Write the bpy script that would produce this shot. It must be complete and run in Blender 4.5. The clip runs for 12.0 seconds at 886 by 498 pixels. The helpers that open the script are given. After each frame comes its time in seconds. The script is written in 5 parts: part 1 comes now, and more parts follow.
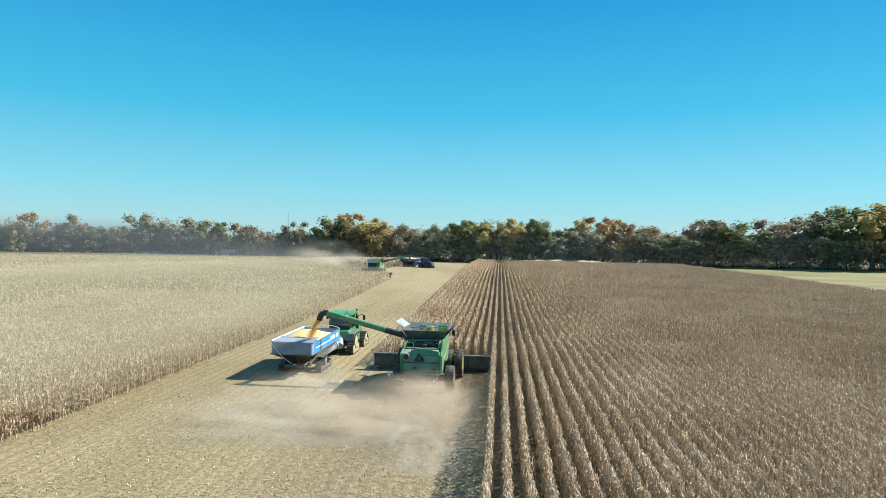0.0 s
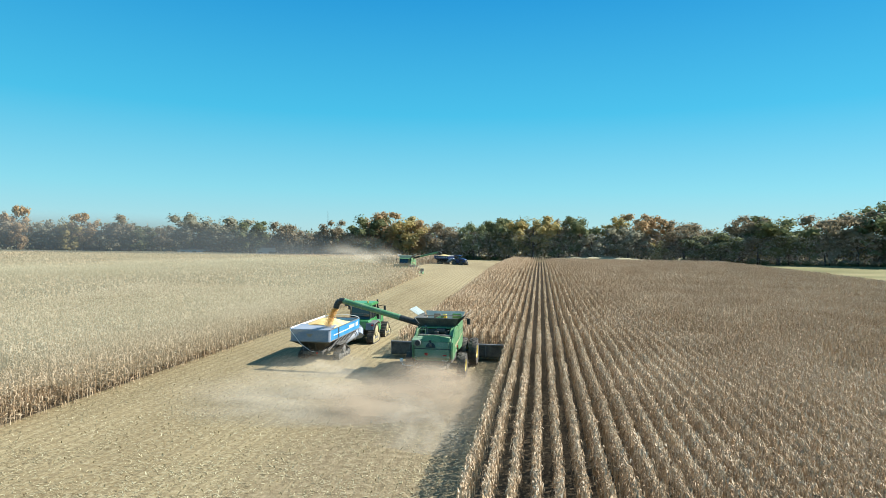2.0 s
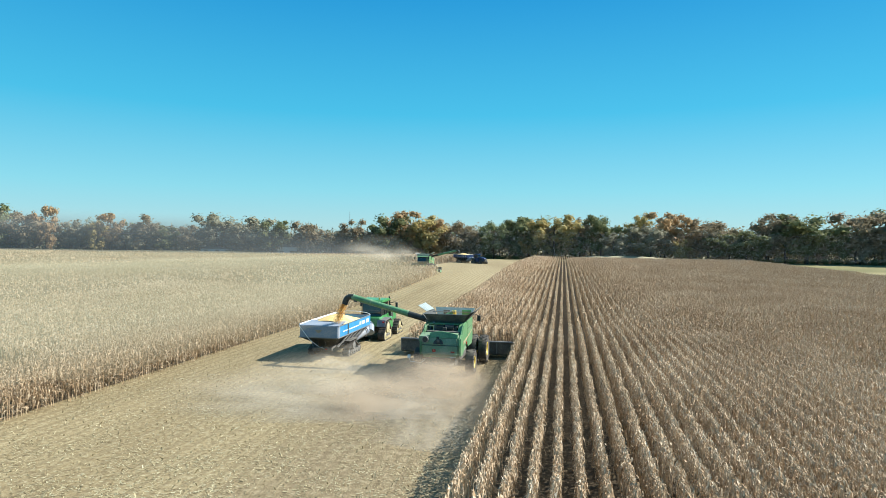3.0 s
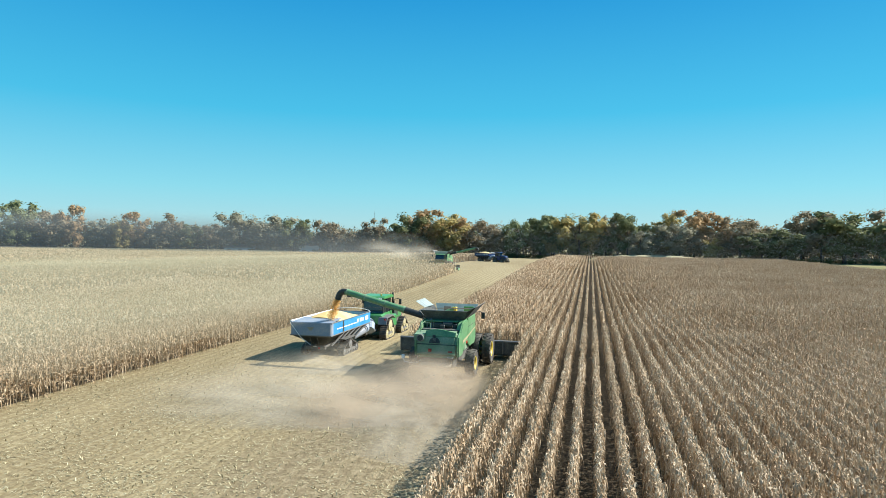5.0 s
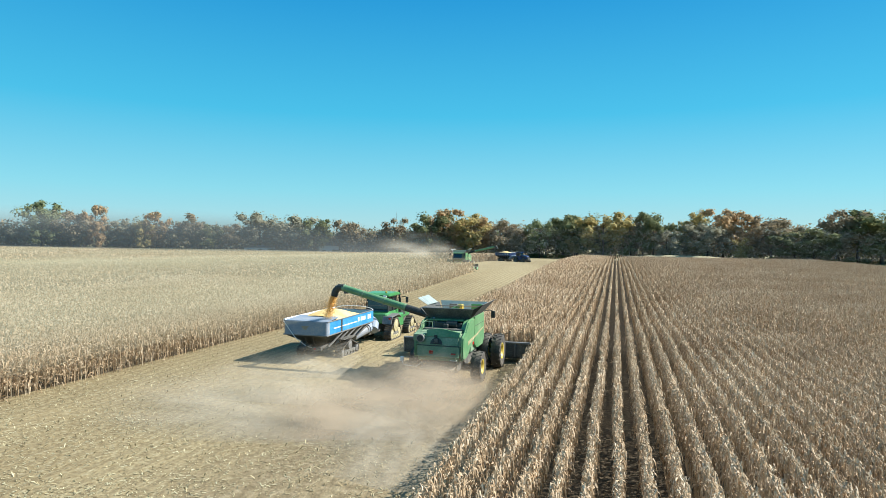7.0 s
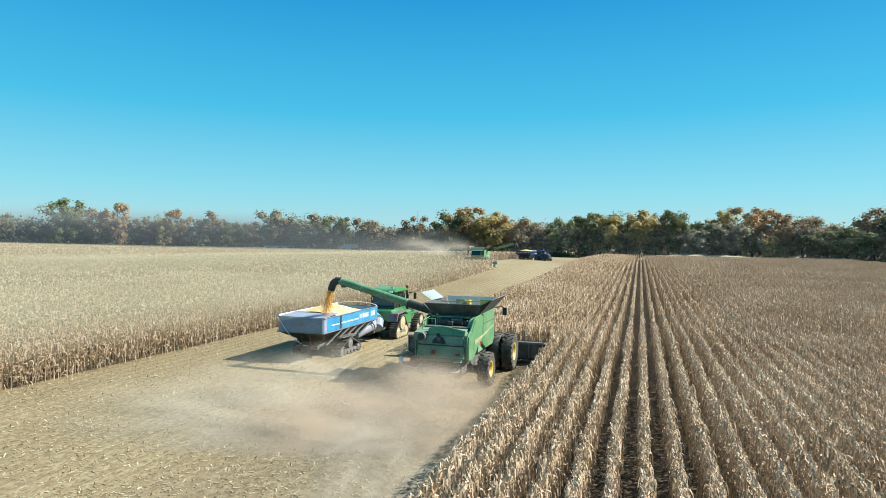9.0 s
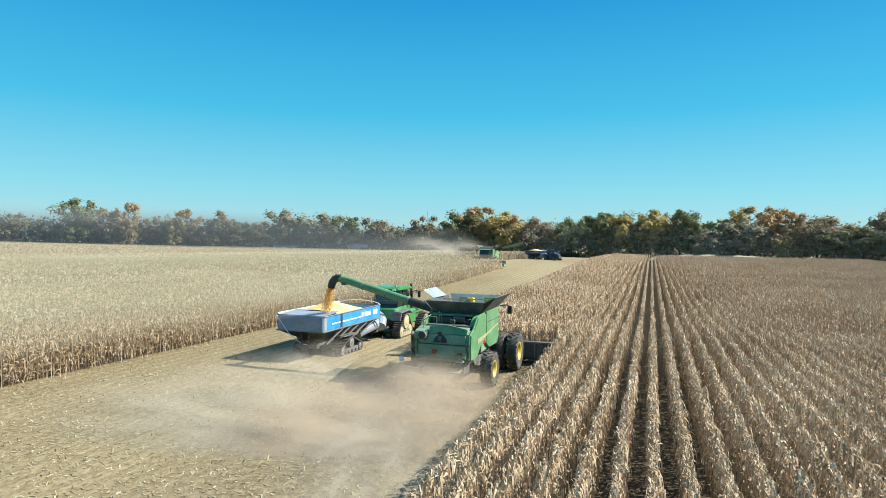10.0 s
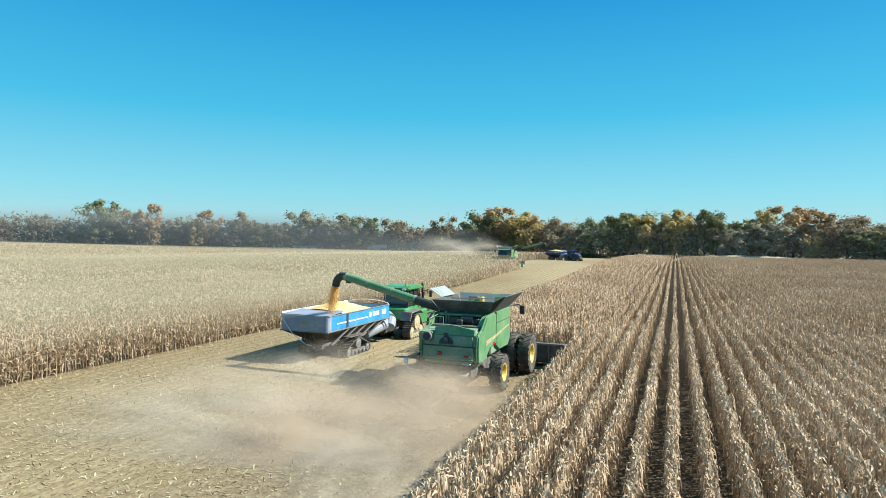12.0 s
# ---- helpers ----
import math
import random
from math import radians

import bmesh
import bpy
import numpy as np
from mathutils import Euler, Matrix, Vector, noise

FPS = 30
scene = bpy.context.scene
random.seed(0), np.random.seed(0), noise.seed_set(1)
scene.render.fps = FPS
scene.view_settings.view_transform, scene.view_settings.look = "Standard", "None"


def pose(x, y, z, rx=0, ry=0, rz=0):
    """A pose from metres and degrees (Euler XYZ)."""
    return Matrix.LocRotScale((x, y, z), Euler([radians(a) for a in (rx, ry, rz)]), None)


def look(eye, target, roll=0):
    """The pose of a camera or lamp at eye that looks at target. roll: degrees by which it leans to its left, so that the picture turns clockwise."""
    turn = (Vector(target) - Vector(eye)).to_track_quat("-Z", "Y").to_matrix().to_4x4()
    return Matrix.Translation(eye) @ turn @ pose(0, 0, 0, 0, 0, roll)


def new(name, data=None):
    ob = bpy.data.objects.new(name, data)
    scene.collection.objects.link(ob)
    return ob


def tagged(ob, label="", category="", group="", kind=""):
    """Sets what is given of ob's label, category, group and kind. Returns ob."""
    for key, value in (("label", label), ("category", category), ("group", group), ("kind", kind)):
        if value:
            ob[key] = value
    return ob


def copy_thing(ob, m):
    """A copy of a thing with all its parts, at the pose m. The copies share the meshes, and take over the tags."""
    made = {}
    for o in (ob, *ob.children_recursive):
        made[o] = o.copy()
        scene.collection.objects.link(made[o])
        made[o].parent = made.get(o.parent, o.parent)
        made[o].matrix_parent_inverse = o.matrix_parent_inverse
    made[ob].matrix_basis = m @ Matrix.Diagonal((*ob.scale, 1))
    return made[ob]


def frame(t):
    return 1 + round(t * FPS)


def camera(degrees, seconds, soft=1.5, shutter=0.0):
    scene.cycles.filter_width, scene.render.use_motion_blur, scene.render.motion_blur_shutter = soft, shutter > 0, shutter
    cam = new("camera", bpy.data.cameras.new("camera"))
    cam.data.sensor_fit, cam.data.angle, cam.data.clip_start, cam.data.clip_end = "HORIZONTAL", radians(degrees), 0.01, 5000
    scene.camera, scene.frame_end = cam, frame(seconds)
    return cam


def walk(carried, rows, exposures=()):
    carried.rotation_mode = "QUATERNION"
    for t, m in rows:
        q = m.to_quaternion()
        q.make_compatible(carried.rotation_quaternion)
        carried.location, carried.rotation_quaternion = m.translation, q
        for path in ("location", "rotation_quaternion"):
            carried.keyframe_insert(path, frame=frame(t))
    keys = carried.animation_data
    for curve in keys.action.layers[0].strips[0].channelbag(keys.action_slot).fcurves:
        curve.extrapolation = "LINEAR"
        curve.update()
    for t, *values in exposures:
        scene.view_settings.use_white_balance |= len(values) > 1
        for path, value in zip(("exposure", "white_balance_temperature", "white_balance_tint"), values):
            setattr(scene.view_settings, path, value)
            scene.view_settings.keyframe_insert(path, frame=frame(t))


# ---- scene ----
cam = camera(72.1, 12.0, soft=0.8)
# seconds, x, y, z, yaw, pitch, roll; y runs along the corn rows, x = 0 is the cut edge of the standing corn
ROWS = [
    (0.0, 0.73, -41.29, 10.13, 5.36, -0.68, -0.85),
    (0.5, 1.33, -41.54, 9.98, 6.24, -0.71, -0.78),
    (1.0, 1.88, -41.70, 9.81, 7.12, -0.75, -0.73),
    (1.5, 2.28, -41.74, 9.56, 8.06, -0.77, -0.67),
    (2.0, 2.70, -41.58, 9.39, 9.09, -0.77, -0.62),
    (2.5, 3.15, -41.32, 9.19, 10.20, -0.78, -0.59),
    (3.0, 3.54, -40.86, 9.09, 11.18, -0.82, -0.54),
    (5.0, 4.61, -37.08, 8.44, 13.68, -0.82, -0.53),
    (5.5, 4.69, -35.99, 8.28, 14.20, -0.78, -0.52),
    (6.0, 4.74, -35.02, 8.13, 14.73, -0.74, -0.52),
    (6.5, 4.77, -34.13, 7.96, 15.28, -0.71, -0.52),
    (7.0, 4.81, -33.21, 7.81, 15.87, -0.71, -0.51),
    (9.0, 4.75, -29.72, 7.23, 17.96, -0.75, -0.66),
    (9.5, 4.76, -29.15, 7.10, 18.45, -0.75, -0.69),
    (10.0, 4.82, -28.61, 7.00, 18.92, -0.73, -0.67),
    (10.5, 4.87, -28.09, 6.92, 19.37, -0.69, -0.65),
    (11.0, 4.89, -27.67, 6.86, 19.87, -0.66, -0.63),
    (11.5, 4.88, -27.30, 6.81, 20.38, -0.65, -0.63),
    (12.0, 4.94, -26.93, 6.75, 20.91, -0.63, -0.65),
]
walk(cam, [(t, pose(x, y, z, 90 + pitch, roll, yaw)) for t, x, y, z, yaw, pitch, roll in ROWS])

# ---- light ----
SUN_ELEV, SUN_AZ = 40.0, 66.0          # degrees; azimuth clockwise from +y
world = bpy.data.worlds.new("sky")
scene.world = world
world.use_nodes = True
wn, wl = world.node_tree.nodes, world.node_tree.links
sky = wn.new("ShaderNodeTexSky")
sky.sky_type, sky.sun_disc = "NISHITA", False
sky.sun_elevation, sky.sun_rotation = radians(SUN_ELEV), radians(SUN_AZ)
sky.altitude, sky.air_density, sky.dust_density, sky.ozone_density = 200.0, 1.0, 0.0, 2.0
deep = wn.new("ShaderNodeGamma")
deep.inputs["Gamma"].default_value = 1.22
tone = wn.new("ShaderNodeHueSaturation")
tone.inputs["Saturation"].default_value = 1.2
tint = wn.new("ShaderNodeMix")
tint.data_type, tint.blend_type = "RGBA", "MULTIPLY"
tint.inputs[0].default_value = 1.0
tint.inputs[7].default_value = (0.69, 0.90, 1.04, 1)
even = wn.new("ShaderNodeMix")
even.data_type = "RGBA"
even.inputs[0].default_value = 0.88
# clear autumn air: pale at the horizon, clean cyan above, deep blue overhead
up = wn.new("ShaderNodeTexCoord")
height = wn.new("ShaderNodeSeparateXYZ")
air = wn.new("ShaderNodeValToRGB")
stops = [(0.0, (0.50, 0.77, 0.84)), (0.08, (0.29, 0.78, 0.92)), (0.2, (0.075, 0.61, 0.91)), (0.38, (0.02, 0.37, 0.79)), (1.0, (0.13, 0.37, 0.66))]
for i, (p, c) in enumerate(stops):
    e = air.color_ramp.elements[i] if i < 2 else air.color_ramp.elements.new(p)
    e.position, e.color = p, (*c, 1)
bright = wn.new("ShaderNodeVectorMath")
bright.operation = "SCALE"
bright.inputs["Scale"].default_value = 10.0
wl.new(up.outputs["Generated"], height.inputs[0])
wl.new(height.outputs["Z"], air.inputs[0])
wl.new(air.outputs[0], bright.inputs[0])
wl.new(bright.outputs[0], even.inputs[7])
wl.new(sky.outputs[0], deep.inputs["Color"])
wl.new(deep.outputs[0], tone.inputs["Color"])
wl.new(tone.outputs[0], tint.inputs[6])
wl.new(tint.outputs[2], even.inputs[6])
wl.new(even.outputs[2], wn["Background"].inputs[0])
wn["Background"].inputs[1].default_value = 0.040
sun_data = bpy.data.lights.new("sun", "SUN")
sun_data.energy, sun_data.angle, sun_data.color = 4.8, radians(0.5), (1.0, 0.975, 0.92)
sun = new("sun", sun_data)
_e, _a = radians(SUN_ELEV), radians(SUN_AZ)
sun.matrix_world = look((math.cos(_e) * math.sin(_a) * 100, math.cos(_e) * math.cos(_a) * 100, math.sin(_e) * 100), (0, 0, 0))
scene.view_settings.exposure = 1.2


# ---- materials ----
def material(name, colours, rough=0.6, metal=0.0, scale=3.0, fine=40.0, bump=0.1, island=0.0, through_light=0.0, coat=0.0, objrand=0.0, spec=0.5):
    """Procedural surface: coarse and fine noise between the colours, optional spread per island or per object."""
    m = bpy.data.materials.new(name)
    m.use_nodes = True
    n, l = m.node_tree.nodes, m.node_tree.links
    b = n["Principled BSDF"]
    b.inputs["Roughness"].default_value, b.inputs["Metallic"].default_value = rough, metal
    b.inputs["Specular IOR Level"].default_value = spec
    b.inputs["Coat Weight"].default_value = coat
    co = n.new("ShaderNodeTexCoord")
    t1, t2 = n.new("ShaderNodeTexNoise"), n.new("ShaderNodeTexNoise")
    t1.inputs["Scale"].default_value, t1.inputs["Detail"].default_value = scale, 6
    t2.inputs["Scale"].default_value, t2.inputs["Detail"].default_value = fine, 4
    l.new(co.outputs["Object"], t1.inputs["Vector"])
    l.new(co.outputs["Object"], t2.inputs["Vector"])
    mix = n.new("ShaderNodeMath")
    mix.operation = "MULTIPLY_ADD"
    mix.inputs[1].default_value = 0.45
    l.new(t2.outputs["Fac"], mix.inputs[0])
    half = n.new("ShaderNodeMath")
    half.operation = "MULTIPLY"
    half.inputs[1].default_value = 0.55
    l.new(t1.outputs["Fac"], half.inputs[0])
    l.new(half.outputs[0], mix.inputs[2])
    fac = mix.outputs[0]
    if island or objrand:
        src = n.new("ShaderNodeNewGeometry").outputs["Random Per Island"] if island else n.new("ShaderNodeObjectInfo").outputs["Random"]
        k = island or objrand
        sh = n.new("ShaderNodeMath")
        sh.operation = "MULTIPLY_ADD"
        sh.inputs[1].default_value, sh.inputs[2].default_value = k, -k / 2
        l.new(src, sh.inputs[0])
        ad = n.new("ShaderNodeMath")
        l.new(fac, ad.inputs[0])
        l.new(sh.outputs[0], ad.inputs[1])
        fac = ad.outputs[0]
    ramp = n.new("ShaderNodeValToRGB")
    r = ramp.color_ramp
    lo, hi = (0.05, 0.95) if island or objrand else (0.33, 0.67)
    for i, c in enumerate(colours):
        p = lo + (hi - lo) * i / max(1, len(colours) - 1)
        e = r.elements[i] if i < 2 else r.elements.new(p)
        e.position, e.color = p, (*c, 1)
    l.new(fac, ramp.inputs[0])
    l.new(ramp.outputs[0], b.inputs["Base Color"])
    if bump:
        bp = n.new("ShaderNodeBump")
        bp.inputs["Strength"].default_value, bp.inputs["Distance"].default_value = bump, 0.02
        l.new(t2.outputs["Fac"], bp.inputs["Height"])
        l.new(bp.outputs[0], b.inputs["Normal"])
    if through_light:
        tr, ms = n.new("ShaderNodeBsdfTranslucent"), n.new("ShaderNodeMixShader")
        l.new(ramp.outputs[0], tr.inputs["Color"])
        ms.inputs[0].default_value = through_light
        l.new(b.outputs[0], ms.inputs[1])
        l.new(tr.outputs[0], ms.inputs[2])
        l.new(ms.outputs[0], n["Material Output"].inputs["Surface"])
    return m


M = {}
M["leaf_corn"] = material("dry_corn_leaf", [(0.150, 0.088, 0.045), (0.350, 0.246, 0.142), (0.484, 0.375, 0.247), (0.660, 0.572, 0.430)], 0.65, scale=0.15, fine=14, bump=0, island=0.55, through_light=0.15, spec=0.15)
M["litter"] = material("straw_litter", [(0.135, 0.094, 0.042), (0.286, 0.227, 0.116), (0.392, 0.340, 0.194), (0.527, 0.494, 0.326)], 0.75, scale=0.2, fine=14, bump=0, island=0.7, through_light=0.1)
M["bark"] = material("bark", [(0.05, 0.04, 0.03), (0.14, 0.11, 0.08)], 0.9, scale=2, fine=14, bump=0.4)
TREE_COLOURS = {
    "green": [(0.093, 0.113, 0.054), (0.159, 0.185, 0.084), (0.253, 0.269, 0.124)],
    "dark": [(0.085, 0.095, 0.045), (0.135, 0.15, 0.065), (0.20, 0.21, 0.09)],
    "yellow": [(0.17, 0.15, 0.06), (0.31, 0.26, 0.10), (0.46, 0.37, 0.14)],
    "orange": [(0.178, 0.134, 0.073), (0.345, 0.251, 0.127), (0.530, 0.354, 0.175)],
    "brown": [(0.125, 0.109, 0.067), (0.223, 0.186, 0.110), (0.327, 0.271, 0.156)],
    "grey": [(0.16, 0.155, 0.105), (0.23, 0.225, 0.145), (0.33, 0.32, 0.21)],
}
for k, c in TREE_COLOURS.items():
    M[k] = material("foliage_" + k, [(r * 1.2, g * 1.17, b * 1.25) for r, g, b in c], 0.7, scale=0.25, fine=3, bump=0, island=0.22, through_light=0.42, spec=0.1)


# ---- helpers for building ----
def ground_z(x, y):
    """Gentle rise of the land away from the level strip where the machines work."""
    x, y = np.asarray(x, float), np.asarray(y, float)
    far = np.clip((y - 60.0) / 170.0, 0, 1)
    left = np.clip((-x - 50.0) / 150.0, 0, 1)
    out = np.clip((np.hypot(x, y) - 330.0) / 600.0, 0, 1)
    swell = np.exp(-((x + 40.0) / 50.0) ** 2) * np.clip((y - 22.0) / 70.0, 0, 1) ** 1.3 * np.clip((260.0 - y) / 120.0, 0, 1)
    knoll = np.clip((-x - 110.0) / 120.0, 0, 1) * np.clip((175.0 - y) / 85.0, 0, 1)
    return SWELL * swell + 2.3 * knoll + RISE_FAR * far ** 2 * (3 - 2 * far) + RISE_LEFT * left ** 2 * (3 - 2 * left) + 3.0 * out


RISE_FAR, RISE_LEFT, SWELL = 0.4, 1.6, 2.0


def mesh_object(name, verts, faces, mat, smooth=False):
    me = bpy.data.meshes.new(name)
    me.from_pydata([tuple(v) for v in verts], [], faces)
    me.materials.append(mat)
    if smooth:
        me.polygons.foreach_set("use_smooth", [True] * len(me.polygons))
    me.update()
    return new(name, me)


def soup(name, tris, mat, parent=None):
    """One mesh from an array of triangles (n, 3, 3), each a loose piece; or (n, k, 3) polygons."""
    n, k = tris.shape[0], tris.shape[1]
    me = bpy.data.meshes.new(name)
    me.vertices.add(n * k)
    me.vertices.foreach_set("co", tris.astype(np.float32).ravel())
    me.loops.add(n * k)
    me.loops.foreach_set("vertex_index", np.arange(n * k, dtype=np.int32))
    me.polygons.add(n)
    me.polygons.foreach_set("loop_start", np.arange(0, n * k, k, dtype=np.int32))
    me.materials.append(mat)
    me.update(calc_edges=True)
    ob = new(name, me)
    ob.parent = parent
    return ob


# ---- ground ----
def build_ground():
    m = bpy.data.materials.new("field_soil_and_straw")
    m.use_nodes = True
    n, l = m.node_tree.nodes, m.node_tree.links
    b = n["Principled BSDF"]
    b.inputs["Roughness"].default_value = 0.9
    b.inputs["Specular IOR Level"].default_value = 0.15
    geo = n.new("ShaderNodeNewGeometry")

    def noise_tex(scale, detail, stretch=(1, 1, 1)):
        mp = n.new("ShaderNodeMapping")
        mp.inputs["Scale"].default_value = stretch
        l.new(geo.outputs["Position"], mp.inputs["Vector"])
        t = n.new("ShaderNodeTexNoise")
        t.inputs["Scale"].default_value, t.inputs["Detail"].default_value = scale, detail
        l.new(mp.outputs[0], t.inputs["Vector"])
        return t.outputs["Fac"]

    def ramp(fac, stops):
        r = n.new("ShaderNodeValToRGB")
        for i, (p, c) in enumerate(stops):
            e = r.color_ramp.elements[i] if i < 2 else r.color_ramp.elements.new(p)
            e.position, e.color = p, (*c, 1)
        l.new(fac, r.inputs[0])
        return r.outputs[0]

    def blend(fac, a, c):
        mx = n.new("ShaderNodeMix")
        mx.data_type = "RGBA"
        l.new(fac, mx.inputs[0])
        l.new(a, mx.inputs[6])
        l.new(c, mx.inputs[7])
        return mx.outputs[2]

    def math_node(op, a, c=None, d=None):
        k = n.new("ShaderNodeMath")
        k.operation = op
        for i, v in enumerate((a, c, d)):
            if v is None:
                continue
            if isinstance(v, (int, float)):
                k.inputs[i].default_value = v
            else:
                l.new(v, k.inputs[i])
        return k.outputs[0]

    straw = ramp(noise_tex(9.0, 8, (0.559, 0.399, 0.568)), [(0.30, (0.112, 0.081, 0.042)), (0.45, (0.247, 0.188, 0.095)), (0.58, (0.313, 0.257, 0.142)), (0.72, (0.392, 0.342, 0.216))])
    patch = ramp(noise_tex(0.16, 5, (0.559, 0.200, 0.568)), [(0.36, (0.151, 0.114, 0.062)), (0.60, (0.313, 0.262, 0.153))])
    k1 = n.new("ShaderNodeMix")
    k1.data_type = "RGBA"
    k1.inputs[0].default_value = 0.38
    l.new(straw, k1.inputs[6])
    l.new(patch, k1.inputs[7])
    field = k1.outputs[2]
    sep = n.new("ShaderNodeSeparateXYZ")
    l.new(geo.outputs["Position"], sep.inputs[0])
    px, py = sep.outputs["X"], sep.outputs["Y"]
    # rows of stubble, 0.762 m apart
    wob = math_node("MULTIPLY_ADD", noise_tex(0.5, 3), 0.22, px)
    saw = math_node("PINGPONG", math_node("MULTIPLY", wob, 1.0 / 0.762), 0.5)
    line = math_node("MULTIPLY", math_node("LESS_THAN", saw, 0.17), 0.6)
    soil = ramp(noise_tex(5.0, 6), [(0.3, (0.120, 0.088, 0.046)), (0.7, (0.250, 0.198, 0.110))])
    field = blend(line, field, soil)
    # fresh brown chaff on the swath that was cut last
    chaff = ramp(noise_tex(3.0, 7), [(0.32, (0.085, 0.062, 0.036)), (0.52, (0.165, 0.125, 0.074)), (0.7, (0.265, 0.212, 0.135))])
    edge = math_node("MULTIPLY_ADD", math_node("MULTIPLY_ADD", noise_tex(0.7, 4), 3.0, px), 0.25, 2.2)
    swath = math_node("MULTIPLY", math_node("MINIMUM", math_node("MAXIMUM", edge, 0.0), 1.0), 0.62)
    field = blend(swath, field, chaff)
    # bare soil with a little leaf litter under the corn, darkened to paint furrow shade
    shaded_loam = ramp(noise_tex(6.0, 7), [(0.35, (0.052, 0.039, 0.025)), (0.62, (0.098, 0.074, 0.044)), (0.76, (0.24, 0.186, 0.102))])
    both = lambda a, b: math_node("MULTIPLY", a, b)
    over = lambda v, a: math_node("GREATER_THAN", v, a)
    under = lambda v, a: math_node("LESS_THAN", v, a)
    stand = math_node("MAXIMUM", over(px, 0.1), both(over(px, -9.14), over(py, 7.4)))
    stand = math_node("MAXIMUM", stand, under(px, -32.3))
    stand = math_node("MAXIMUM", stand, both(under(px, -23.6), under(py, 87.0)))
    field = blend(stand, field, shaded_loam)
    # harvested bean field with green-yellow regrowth past the corn
    bean = ramp(noise_tex(0.12, 6, (0.282, 0.652, 0.551)), [(0.3, (0.125, 0.118, 0.046)), (0.5, (0.178, 0.160, 0.068)), (0.7, (0.235, 0.198, 0.092))])
    right = math_node("GREATER_THAN", math_node("MULTIPLY_ADD", noise_tex(0.3, 3), 1.5, px), 78.0)
    field = blend(right, field, bean)
    # grass lane along the wood's edge
    grass = ramp(noise_tex(0.5, 6), [(0.3, (0.16, 0.14, 0.06)), (0.7, (0.42, 0.36, 0.20))])
    lane = math_node("GREATER_THAN", py, 226.0)
    field = blend(lane, field, grass)
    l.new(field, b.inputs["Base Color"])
    bp = n.new("ShaderNodeBump")
    bp.inputs["Strength"].default_value, bp.inputs["Distance"].default_value = 0.7, 0.06
    l.new(noise_tex(9.0, 8, (1, 0.7, 1)), bp.inputs["Height"])
    l.new(bp.outputs[0], b.inputs["Normal"])
    # grid: fine near, coarse to the horizon
    def ticks(lo, hi, step):
        near = list(np.arange(lo, hi + 0.1, step))
        out, s = [], step
        a = hi
        while a < 4200:
            s *= 1.5
            a += s
            out.append(a)
        return np.array([-o + lo + hi for o in reversed(out)] + near + out)
    xs, ys = ticks(-260, 160, 7.0), ticks(-80, 260, 7.0)
    X, Y = np.meshgrid(xs, ys)
    Z = ground_z(X, Y)
    w = len(xs)
    faces = [(j * w + i, j * w + i + 1, (j + 1) * w + i + 1, (j + 1) * w + i) for j in range(len(ys) - 1) for i in range(w - 1)]
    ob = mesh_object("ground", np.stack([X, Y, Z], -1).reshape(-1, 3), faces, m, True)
    tagged(ob, "harvested corn ground with straw, husks and stubble rows", "ground", kind="structure")


build_ground()


# ---- corn ----
ROW = 0.762


